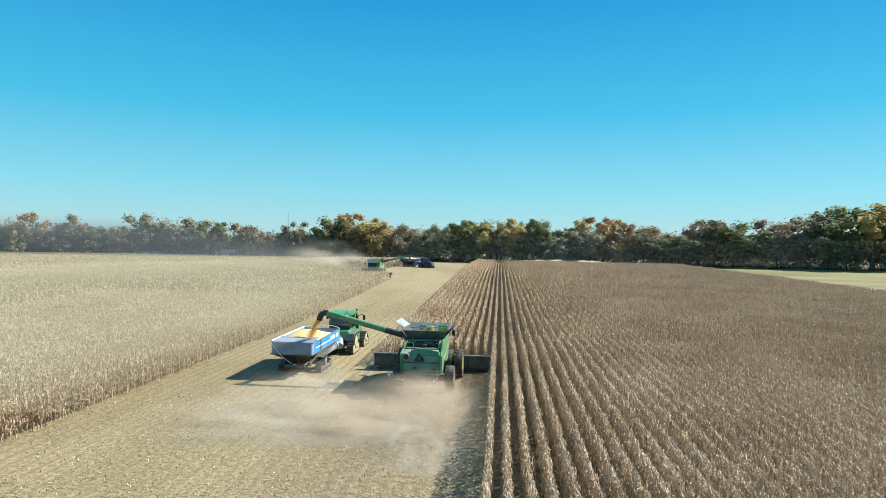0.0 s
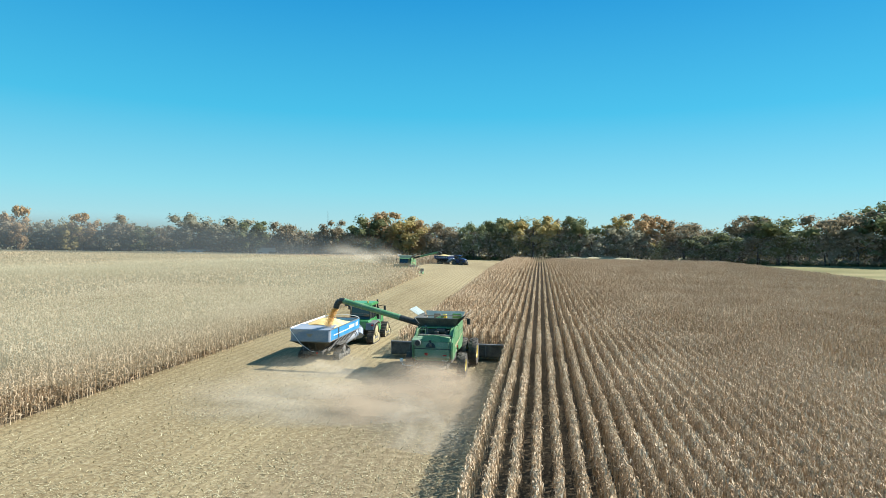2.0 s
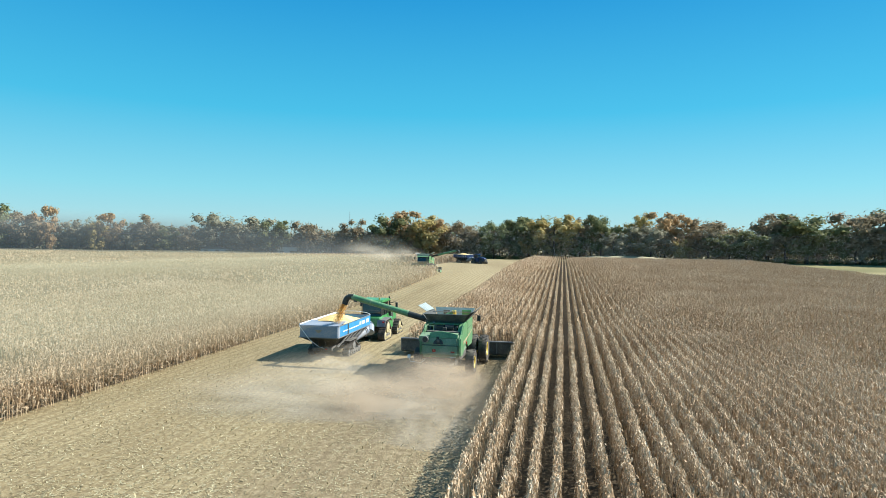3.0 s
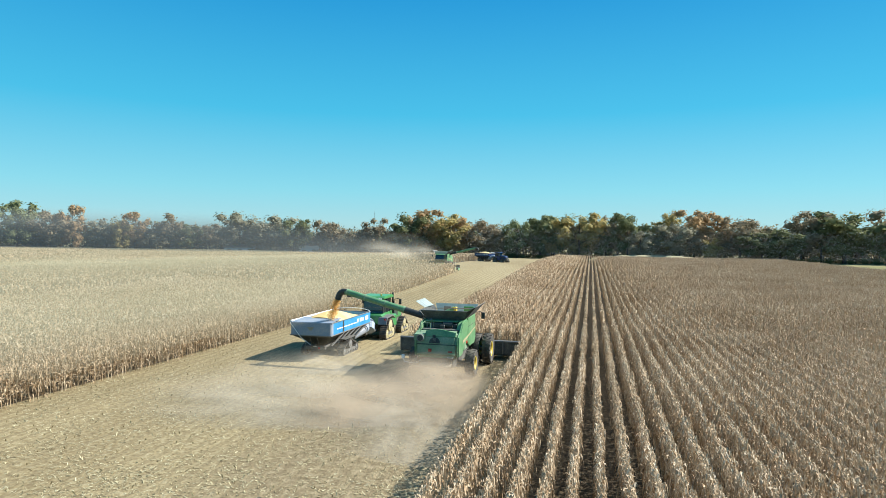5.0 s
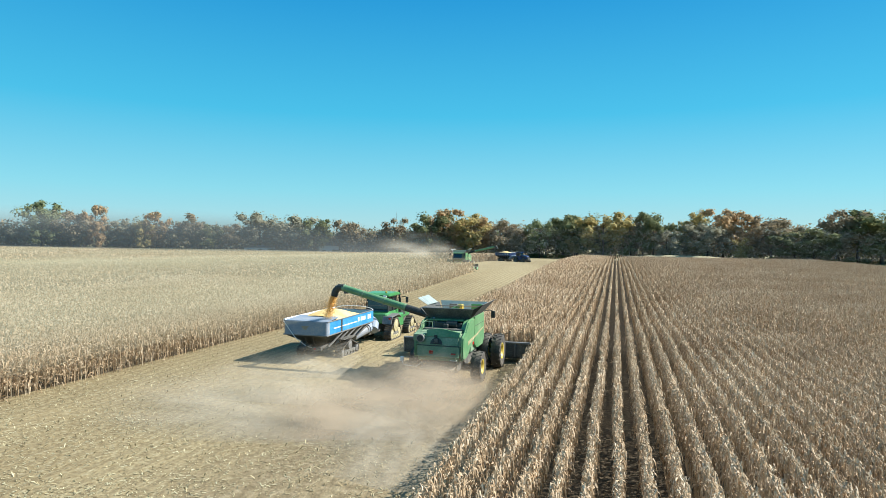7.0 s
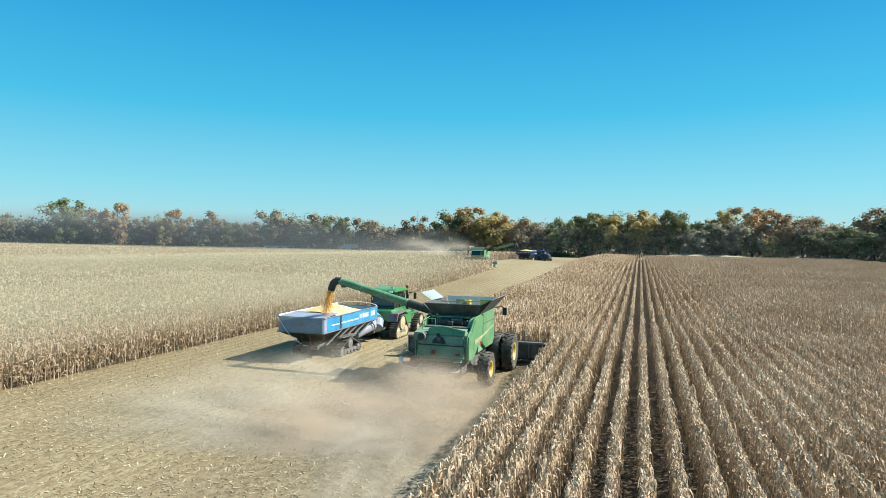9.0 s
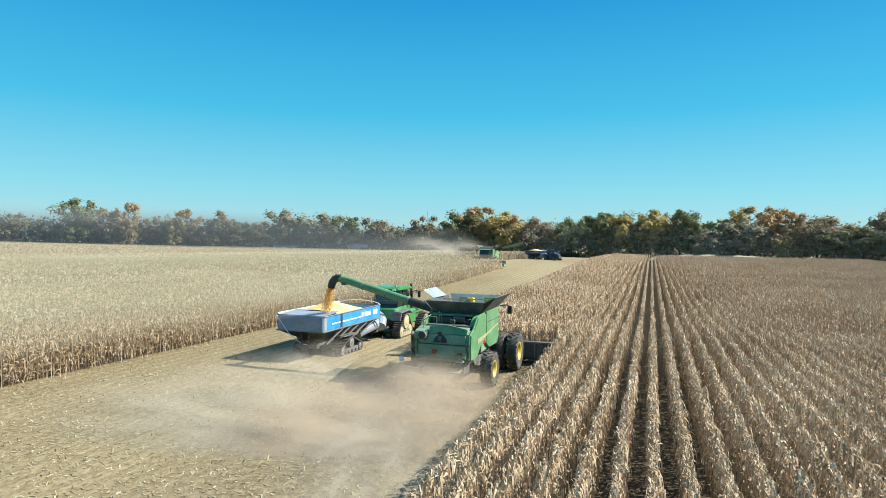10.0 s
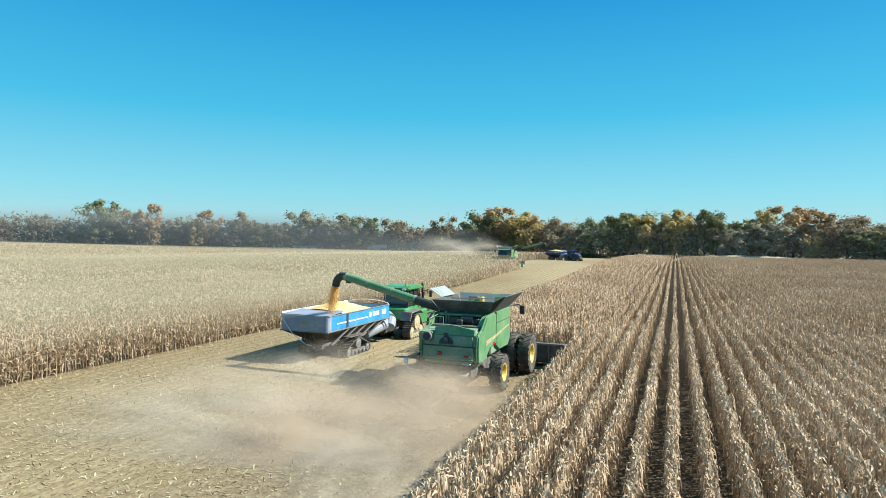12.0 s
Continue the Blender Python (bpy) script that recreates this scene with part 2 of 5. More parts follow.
def corn_tris(P, H, lod, rng, across, top_heavy=0.38):
    """Dry standing corn plants at P (n, 3) of height H: stalk, arched leaves, tassel and ear as triangles."""
    n = len(P)
    out = []
    ang0 = rng.uniform(0, 2 * np.pi, n)
    lean = rng.normal(0, 0.04, (n, 2)) * np.array([0.5, 1.0])

    def at(h):
        return P + np.stack([lean[:, 0] * h, lean[:, 1] * h, h], -1)

    w = {0: 0.018, 1: 0.026, 2: 0.05}[lod]
    top = at(H)
    d = np.stack([np.cos(ang0), np.sin(ang0), 0 * ang0], -1) * w
    out += [np.stack([P - d, P + d, top], 1)]
    leaves = {0: 16, 1: 9, 2: 5}[lod]
    wide = {0: 0.022, 1: 0.05, 2: 0.13}[lod]
    for i in range(leaves):
        f0 = (0.15, 0.25, 0.5)[lod] if top_heavy < 0.5 else 0.06
        f = f0 + (0.99 - f0) * ((i + rng.uniform(0, 1, n)) / leaves) ** top_heavy
        h = H * f
        a = ang0 + (i % 2) * np.pi + rng.normal(0, 0.7, n)
        u = np.stack([across * np.cos(a), np.sin(a), 0 * a], -1)
        v = np.stack([-np.sin(a) * ((1.0, 0.55, 0.3)[lod] if across < 0.5 else 1.0), np.cos(a), 0 * a], -1)
        reach = rng.uniform(0.15, 0.38, n) * (1.2 - 0.5 * f)
        rise = rng.uniform(-0.04, 0.17, n)
        drop = rng.uniform(0.05, 0.55, n)
        base = at(h)
        mid = base + u * reach[:, None]
        mid[:, 2] += rise
        tip = mid + u * (reach * rng.uniform(0.2, 1.0, n))[:, None] + v * rng.normal(0, 0.05, n)[:, None]
        tip[:, 2] -= drop
        ww = (wide * rng.uniform(0.7, 1.3, n))[:, None]
        tw = v * ww
        tw[:, 2] += rng.normal(0, 0.55, n) * ww[:, 0]
        if lod == 0:
            bend = mid + (tip - mid) * 0.5
            bend[:, 2] += 0.25 * drop
            tb = tw * 0.8
            tb[:, 2] += rng.normal(0, 0.4, n) * ww[:, 0]
            out += [np.stack([base, mid - tw, mid + tw], 1)]
            out += [np.stack([mid - tw, bend - tb, bend + tb], 1), np.stack([mid - tw, bend + tb, mid + tw], 1), np.stack([bend - tb, tip, bend + tb], 1)]
        else:
            out += [np.stack([base, mid - tw, mid + tw], 1), np.stack([mid - tw, tip, mid + tw], 1)]
    if lod == 0:
        for i in range(2):
            a = ang0 + 2.1 * i
            u = np.stack([np.cos(a), np.sin(a), 0 * a], -1)
            v = np.stack([-np.sin(a), np.cos(a), 0 * a], -1) * 0.016
            tip = top + u * 0.10 + np.array([0, 0, 1]) * rng.uniform(0.02, 0.15, n)[:, None]
            out += [np.stack([top - v, tip, top + v], 1)]
        h = H * rng.uniform(0.38, 0.5, n)
        a = ang0 + 1.5
        u = np.stack([np.cos(a), np.sin(a), 0 * a], -1)
        v = np.stack([-np.sin(a), np.cos(a), 0 * a], -1) * 0.035
        b0 = at(h)
        m0 = b0 + u * 0.09 - np.array([0, 0, 0.05])
        t0 = b0 + u * 0.14 - np.array([0, 0, 0.24])
        out += [np.stack([b0, m0 - v, t0], 1), np.stack([b0, t0, m0 + v], 1)]
    return np.concatenate(out)


ACROSS = (0.43, 0.31, 0.24)              # leaves reach less across the rows than along them


def corn_block(name, rows_x, y0, y1, gap, lod, rng, limit=None, label="", across=None, top_heavy=0.38):
    P = []
    for x in rows_x:
        ys = np.arange(y0, y1, gap)
        ys = ys + rng.uniform(-0.45, 0.45, len(ys)) * gap
        xs = x + rng.normal(0, 0.022, len(ys))
        P.append(np.stack([xs, ys], -1))
    P = np.concatenate(P)
    if limit is not None:
        P = P[limit(P[:, 0], P[:, 1])]
    P = P[rng.uniform(0, 1, len(P)) > 0.03]
    z = ground_z(P[:, 0], P[:, 1])
    P = np.column_stack([P, z - 0.02])
    wave = 0.10 * np.sin(P[:, 0] * 0.21 + P[:, 1] * 0.13) + 0.08 * np.sin(P[:, 1] * 0.37 - P[:, 0] * 0.11)
    H = 2.03 + 0.7 * wave + rng.normal(0, 0.045, len(P))
    ob = soup(name, corn_tris(P, H, lod, rng, across or ACROSS[lod], top_heavy), M["leaf_corn"])
    return tagged(ob, label, "corn", kind="stuff")


EDGE_LEFT = -23.2          # standing corn to the left of the harvested strip begins here
FAR_CUT = 95.0             # the second combine has cut twelve more rows from here on
HEAD_Y = 7.2               # front of the near combine's corn head


def rows_between(a, b):
    """Rows stand half a spacing off the cut edge at x = 0."""
    i0, i1 = math.ceil(a / ROW - 0.5), math.floor(b / ROW - 0.5)
    return [(i + 0.5) * ROW for i in range(i0, i1 + 1)]


def wood_y(x):
    """The wood's edge, which bows towards the field on both sides."""
    x = np.asarray(x, float)
    return np.interp(x, [-420, -300, -190, -100, -30, 10, 45, 85, 130, 200, 280], [-60, 60, 165, 222, 240, 240, 240, 240, 238, 226, 190])


def build_corn():
    rng = np.random.default_rng(4)
    inside = lambda x, y: y < wood_y(x) - np.where((x > -6) & (x < 62), 17, 9)
    L = "dense ripe dry tan corn standing in long straight rows"
    corn_block("corn_near", rows_between(0, 21), -23, 12, 0.15, 0, rng, label=L)
    corn_block("corn_behind", rows_between(0, 40), -62, -23, 0.32, 2, rng, label=L)
    corn_block("corn_bank_behind", rows_between(-60, EDGE_LEFT), -75, -16, 0.6, 2, rng, lambda x, y: (y < -16) & ((x > -38) | (y < -40)), L)
    corn_block("corn_mid", rows_between(0, 48), 12, 68, 0.2, 1, rng, label=L)
    corn_block("corn_mid_side", rows_between(21, 48), -23, 12, 0.2, 1, rng, label=L)
    corn_block("corn_ahead", rows_between(-9.14, 0), HEAD_Y + 0.4, 68, 0.18, 1, rng, label="dry tan corn rows standing in front of the corn head")
    corn_block("corn_far", rows_between(-9.14, 48), 68, 232, 0.34, 2, rng, inside, L)
    corn_block("corn_far_side", rows_between(48, 76), -5, 232, 0.6, 2, rng, inside, L)
    corn_block("corn_bank", rows_between(EDGE_LEFT - 6.1, EDGE_LEFT), -16, 28, 0.155, 0, rng, label="edge of standing dry corn along the harvested strip", across=0.6, top_heavy=0.75)
    corn_block("corn_bank_far", rows_between(EDGE_LEFT - 9.14, EDGE_LEFT), 28, FAR_CUT - 6, 0.2, 1, rng, label="edge of standing dry corn along the harvested strip", across=0.6, top_heavy=0.75)
    corn_block("corn_left_mid", rows_between(-58, EDGE_LEFT - 6.1), -8, 45, 0.29, 1, rng, lambda x, y: (y < 28) | (x < EDGE_LEFT - 9.14), L, across=0.65)
    corn_block("corn_left_far", rows_between(-300, EDGE_LEFT - 6.1), -40, 232, 1.35, 2, rng,
               lambda x, y: inside(x, y) & ((y > 45) | (x < -58)) & ((y < FAR_CUT - 6) & ((y < 45) | (x < EDGE_LEFT - 9.14)) | (x < EDGE_LEFT - 9.14)) & (np.abs(x) < 1.45 * (y + 60)), L, 0.7)


build_corn()


def build_litter():
    """Chopped leaves, husks and cut stalks strewn over the harvested strip."""
    rng = np.random.default_rng(9)
    n = 90000
    y = np.where(rng.uniform(0, 1, n) < 0.8, -24 + 78 * rng.uniform(0, 1, n) ** 1.45, rng.uniform(-46, -18, n))
    x = rng.uniform(EDGE_LEFT, 0.1, n)
    clump = np.sin(x * 2.1 + 1.3 * np.sin(y * 0.8)) + np.sin(y * 1.3 + 1.7 * np.sin(x * 0.9)) + np.sin(x * 0.7 - y * 0.45)
    keep = ~((y > HEAD_Y) & (x > -9.3)) & (clump > rng.uniform(-2.8, 2.2, n))
    x, y = x[keep], y[keep]
    n = len(x)
    a = rng.uniform(0, np.pi, n)
    ln, wd = rng.uniform(0.025, 0.095, n), rng.uniform(0.006, 0.018, n)
    u = np.stack([np.cos(a), np.sin(a), rng.normal(0, 0.10, n)], -1) * ln[:, None]
    v = np.stack([-np.sin(a), np.cos(a), rng.normal(0, 0.2, n)], -1) * wd[:, None]
    c = np.stack([x, y, ground_z(x, y) + rng.uniform(0.008, 0.03, n)], -1)
    ob = soup("straw_litter", np.stack([c - u - v, c + u - v, c + u + v, c - u + v], 1), M["litter"])
    tagged(ob, "loose chopped straw and husks on the harvested ground", "straw", kind="stuff")
    pts = []
    for rx in rows_between(EDGE_LEFT, 0):
        ys = np.arange(-26, 70, 0.3)
        if rx > -9.2:
            ys = ys[ys < HEAD_Y - 2]
        pts.append(np.stack([rx + rng.normal(0, 0.08, len(ys)), ys + rng.uniform(-0.3, 0.3, len(ys))], -1))
    p = np.concatenate(pts)
    n = len(p)
    h = rng.uniform(0.03, 0.14, n)
    a = rng.uniform(0, np.pi, n)
    d = np.stack([np.cos(a), np.sin(a), 0 * a], -1) * 0.018
    b0 = np.column_stack([p, ground_z(p[:, 0], p[:, 1]) - 0.02])
    t0 = b0 + np.stack([rng.normal(0, 0.08, n), rng.normal(0, 0.08, n), h], -1)
    ob = soup("stubble", np.stack([b0 - d, b0 + d, t0 + d, t0 - d], 1), M["litter"])
    tagged(ob, "short cut corn stalks left in rows", "stubble", kind="stuff")


build_litter()


# ---- trees ----
def tube(bm, a, b, r0, r1, seg=6):
    a, b = Vector(a), Vector(b)
    d = (b - a).normalized()
    s = d.orthogonal().normalized()
    t = d.cross(s)
    ring = [[bm.verts.new(p + (s * math.cos(k * math.tau / seg) + t * math.sin(k * math.tau / seg)) * r) for k in range(seg)] for p, r in ((a, r0), (b, r1))]
    for k in range(seg):
        bm.faces.new((ring[0][k], ring[0][(k + 1) % seg], ring[1][(k + 1) % seg], ring[1][k]))
    bm.faces.new(ring[0][::-1])
    bm.faces.new(ring[1])


def tree(kind, height, spread, seed, thin=1.0, low=0.15):
    """A tree: trunk with limbs, and a crown of loose leaf clumps with gaps."""
    rng = np.random.default_rng(seed)
    root = new("tree")
    bm = bmesh.new()
    tube(bm, (0, 0, -0.3), (0, 0, height * 0.5), height * 0.022, height * 0.014)
    tube(bm, (0, 0, height * 0.5), (rng.normal(0, 0.3), rng.normal(0, 0.3), height * 0.93), height * 0.014, 0.03)
    clumps = []
    limbs = 11
    for i in range(limbs):
        f = low + 0.1 + (0.82 - low) * i / limbs
        a = i * 2.4 + rng.uniform(-0.5, 0.5)
        env = math.sin(math.pi * min(0.97, max(0.1, (f - low * 0.6) / (1.05 - low * 0.6)))) ** 0.55
        r = spread * env * rng.uniform(0.75, 1.15)
        s = Vector((0, 0, height * f * 0.85))
        e = Vector((math.cos(a) * r, math.sin(a) * r, height * min(0.97, f + rng.uniform(0.05, 0.16))))
        tube(bm, s, e, height * 0.008, 0.03, 5)
        for k in (0.45, 0.75, 1.0):
            p = s.lerp(e, k)
            clumps.append((p.x + rng.normal(0, 0.3), p.y + rng.normal(0, 0.3), p.z + rng.normal(0, 0.4), spread * rng.uniform(0.22, 0.42)))
    for i in range(16):
        f = rng.uniform(low + 0.1, 1.0)
        env = math.sin(math.pi * min(0.98, max(0.08, (f - low * 0.6) / (1.06 - low * 0.6)))) ** 0.55
        a, r = rng.uniform(0, math.tau), spread * env * rng.uniform(0.2, 1.0)
        clumps.append((math.cos(a) * r, math.sin(a) * r, height * f, spread * rng.uniform(0.2, 0.38)))
    me = bpy.data.meshes.new("trunk")
    bm.to_mesh(me)
    bm.free()
    me.materials.append(M["bark"])
    tk = new("trunk", me)
    tk.parent = root
    c = np.array(clumps)
    per = int((45 if height > 6 else 38) * thin)
    i = np.repeat(np.arange(len(c)), per)
    n = len(i)
    d = rng.normal(0, 1, (n, 3))
    d /= np.linalg.norm(d, axis=1)[:, None]
    p = c[i, :3] + d * (c[i, 3] * rng.uniform(0.35, 1.15, n) ** 0.6)[:, None] * np.array([1, 1, 0.8])
    u = rng.normal(0, 1, (n, 3))
    u /= np.linalg.norm(u, axis=1)[:, None]
    face = d + rng.normal(0, 0.35, (n, 3)) + np.array([0, 0, 0.55])
    face /= np.linalg.norm(face, axis=1)[:, None]
    u -= face * (u * face).sum(1)[:, None]
    u /= np.linalg.norm(u, axis=1)[:, None]
    v = np.cross(face, u)
    s = rng.uniform(0.17, 0.37, n)[:, None]
    p[:, 2] = np.maximum(p[:, 2], 0.3)
    tris = [np.stack([p - u * s, p + u * s - v * s * 0.5, p + v * s], 1)]
    # leafy heart of every clump, uneven, hidden under its outer leaves
    heart = bmesh.new()
    bmesh.ops.create_icosphere(heart, subdivisions=1, radius=1.0)
    ball = np.array([[w.co[:] for w in f.verts] for f in heart.faces])
    heart.free()
    full = c[rng.uniform(0, 1, len(c)) < (0.7 if thin > 0.9 else 0.3)]
    for q in full:
        tris.append(q[:3] + ball * q[3] * rng.uniform(0.4, 0.8, (len(ball), 1, 1)) * np.array([1, 1, 0.8]))
    tris = np.concatenate(tris)
    tris[:, :, 2] = np.maximum(tris[:, :, 2], 0.15)
    soup("crown", tris, M[kind], root)
    return root


TREE_LABEL = {
    "green": "green deciduous tree turning in autumn at the wood's edge",
    "dark": "dark green leafy tree in the wood's edge",
    "yellow": "yellow autumn tree with a loose crown",
    "orange": "orange-brown autumn oak with a broad crown",
    "brown": "brown half-bare autumn tree with a thin crown",
    "grey": "pale grey-green willow-like tree at the wood's edge",
}


def build_trees():
    rng = np.random.default_rng(21)
    proto = {}
    for k, kind in enumerate(TREE_COLOURS):
        for v in range(2):
            o = tree(kind, 10.0, 3.6 + 1.1 * v, 100 + 10 * k + v, 0.75 if kind == "brown" else 1.0, 0.08 + 0.1 * v)
            tagged(o, TREE_LABEL[kind], "tree", "trees of the wood")
            proto[kind, v] = o
            o.location = (0, 400 + 30 * v, -2)
    used = set()

    def put(kind, x, y, height, wide=1.0, v=None):
        v = int(rng.integers(0, 2)) if v is None else v
        s = height / 10.0
        w = s * wide
        m = Matrix.LocRotScale((x, y, float(ground_z(x, y)) - 0.1), Euler((0, 0, rng.uniform(0, 6.28))), (w, w, s))
        if (kind, v) not in used:
            used.add((kind, v))
            proto[kind, v].matrix_basis = m
        else:
            p = proto[kind, v].scale
            copy_thing(proto[kind, v], m @ Matrix.Diagonal((1 / p.x, 1 / p.y, 1 / p.z, 1)))

    # trees that stand out: bearing from the strip (degrees off the rows, left is negative), kind, height, width, metres behind the edge
    for b, kind, height, wide, back in KEY_TREES:
        r = 200.0
        for _ in range(30):
            x, y = 4.7 + r * math.sin(radians(b)), -35 + r * math.cos(radians(b))
            r += 0.5 * (float(wood_y(x)) + back - y)
        put(kind, x, y, height * (0.98 if b < 14 else 1.08), wide * 1.12)
    # the fill of the wood
    kinds = ["brown", "dark", "green", "brown", "grey", "brown", "orange", "yellow", "dark"]
    for x in np.arange(-330, 270, 6.5):
        xx = x + rng.uniform(-2, 2)
        y = float(wood_y(xx)) + rng.uniform(4, 9)
        kind = ("brown", "grey", "dark", "brown", "grey")[int(rng.integers(0, 5))] if xx < -45 else kinds[int(rng.integers(0, len(kinds)))]
        put(kind, xx, y, rng.uniform(9.0, 13.0) if xx < -45 else rng.uniform(10.5, 15.5), rng.uniform(0.9, 1.25))
    # low brush along the edge
    for k, kind in enumerate(("dark", "brown", "green")):
        o = tree(kind, 5.0, 2.6, 300 + k, 1.0, 0.0)
        o.name = "bush"
        proto[kind, 9] = tagged(o, "low tangled bush at the wood's edge", "bush", "bushes of the wood")
    for x in np.arange(-330, 270, 5.0):
        xx = x + rng.uniform(-2, 2)
        if 6 < xx < 50:
            continue
        kind = ("dark", "brown", "green", "dark")[int(rng.integers(0, 4))]
        put(kind, xx, float(wood_y(xx)) + rng.uniform(0, 3), rng.uniform(3.0, 5.5), rng.uniform(1.0, 1.5), 9)
    # deeper wood behind, too far in to tell trees apart
    for kind, n, back in (("brown", 50000, 12.0), ("dark", 14000, 11.0), ("green", 22000, 13.0), ("grey", 20000, 16.0), ("orange", 8000, 15.0)):
        x = rng.uniform(-400, 280, n)
        y = wood_y(x) + back + rng.uniform(-6, 12, n)
        top = np.where(x < -60, 11.0, 14.0) + 1.6 * np.sin(x * 0.21 + back) + 1.3 * np.sin(x * 0.53 + 2 * back) + 0.8 * np.sin(x * 1.3)
        z = ground_z(x, y) + top * rng.uniform(0, 1, n) ** 1.1
        p = np.stack([x, y, z], -1)
        u, v = rng.normal(0, 1, (n, 3)), rng.normal(0, 1, (n, 3))
        u /= np.linalg.norm(u, axis=1)[:, None]
        v /= np.linalg.norm(v, axis=1)[:, None]
        sz = rng.uniform(0.35, 0.95, n)[:, None]
        ob = soup("wood_depth", np.stack([p - u * sz, p + u * sz - v * sz * 0.5, p + v * sz], 1), M[kind])
        tagged(ob, "dense autumn foliage deep inside the wood", "wood", kind="stuff")
    for key, o in proto.items():
        if key not in used:
            for ch in o.children[:]:
                bpy.data.objects.remove(ch)
            bpy.data.objects.remove(o)


KEY_TREES = [
    (-49.0, "green", 19.3, 0.90, 3),
    (-46.8, "brown", 16.4, 1.00, 5),
    (-45.3, "orange", 19.7, 0.55, 2),
    (-41.7, "yellow", 14.6, 0.80, 1),
    (-40.8, "orange", 17.6, 0.75, 4),
    (-38.0, "brown", 16.0, 1.10, 6),
    (-32.4, "grey", 17.7, 1.00, 10),
    (-29.7, "grey", 16.5, 1.30, 12),
    (-27.7, "dark", 15.9, 0.90, 2),
    (-24.6, "brown", 15.9, 0.90, 2),
    (-20.2, "brown", 16.6, 1.00, 5),
    (-16.8, "dark", 19.7, 0.90, 2),
    (-15.7, "orange", 22.5, 1.00, 6),
    (-13.2, "yellow", 19.6, 0.95, 2),
    (-12.4, "orange", 19.0, 0.80, 5),
    (-9.9, "brown", 17.0, 1.00, 4),
    (-6.8, "green", 16.7, 0.80, 1),
    (-4.7, "dark", 19.5, 1.00, 6),
    (-3.4, "dark", 20.1, 1.10, 8),
    (-1.1, "yellow", 20.3, 1.00, 2),
    (1.3, "brown", 18.6, 0.90, 4),
    (3.2, "dark", 20.5, 0.75, 4),
    (4.3, "grey", 12.6, 1.20, -2),
    (6.4, "yellow", 21.6, 0.80, 8),
    (7.6, "grey", 15.5, 1.20, 1),
    (8.8, "orange", 23.1, 1.00, 8),
    (10.2, "orange", 20.4, 0.90, 8),
    (10.0, "yellow", 9.9, 0.80, 0),
    (12.4, "brown", 19.2, 1.10, 5),
    (14.1, "dark", 11.6, 1.50, 0),
    (15.4, "dark", 12.3, 1.50, 0),
    (16.9, "brown", 18.5, 1.00, 4),
    (18.3, "brown", 18.4, 0.90, 4),
    (19.9, "dark", 19.0, 1.20, 2),
    (23.2, "brown", 19.7, 1.00, 4),
    (25.4, "brown", 21.2, 1.00, 5),
    (27.4, "green", 24.5, 1.20, 3),
    (29.8, "yellow", 25.0, 1.20, 4),
    (31.8, "green", 24.4, 1.20, 3),
]
build_trees()


def build_bank():
    """Pale grass in the brush gap past the row ends, on an added bank to clear the corn tops."""
    xs = np.linspace(4, 54, 51)
    verts, faces = [], []
    for x in xs:
        y0 = float(wood_y(x)) - 15.0
        k = max(0.0, math.sin(math.pi * (x - 4) / 50)) ** 0.4
        for dy, z in ((0, 0.0), (2.5, 1.8), (5.0, 2.55), (7.5, 2.6), (10.0, 0.0)):
            verts.append((x, y0 + dy, float(ground_z(x, y0)) - 0.1 + z * k + 0.1 * math.sin(x * 1.7 + dy)))
    for i in range(len(xs) - 1):
        for j in range(4):
            faces.append((i * 5 + j, (i + 1) * 5 + j, (i + 1) * 5 + j + 1, i * 5 + j + 1))
    ob = mesh_object("grass_bank", verts, faces, material("dry_grass", [(0.20, 0.17, 0.09), (0.30, 0.26, 0.15), (0.38, 0.34, 0.21)], 0.9, scale=0.6, fine=5, bump=0.3), True)
    tagged(ob, "pale dry grass strip at the field's end, raised as an added bank", "bank", kind="structure")


build_bank()


# ---- machine building ----
def part(name, bm, mat, parent, label="", smooth=False):
    me = bpy.data.meshes.new(name)
    bmesh.ops.recalc_face_normals(bm, faces=bm.faces)
    bm.to_mesh(me)
    bm.free()
    me.materials.append(mat)
    if smooth:
        me.polygons.foreach_set("use_smooth", [True] * len(me.polygons))
    ob = new(name, me)
    ob.parent = parent
    return tagged(ob, label)


def thing(name, x, y, label, category, group="", turn=0.0):
    root = new(name)
    root.matrix_basis = pose(x, y, float(ground_z(x, y)), 0, 0, turn)
    return tagged(root, label, category, group)


def boxes(*specs, bevel=0.02):
    """Bevelled boxes (x0, y0, z0, x1, y1, z1) in one bmesh."""
    bm = bmesh.new()
    for x0, y0, z0, x1, y1, z1 in specs:
        m = Matrix.Translation(((x0 + x1) / 2, (y0 + y1) / 2, (z0 + z1) / 2)) @ Matrix.Diagonal((x1 - x0, y1 - y0, z1 - z0, 1))
        bmesh.ops.create_cube(bm, size=1, matrix=m)
    if bevel:
        bmesh.ops.bevel(bm, geom=bm.edges[:], offset=bevel, segments=1, affect="EDGES", clamp_overlap=True)
    return bm


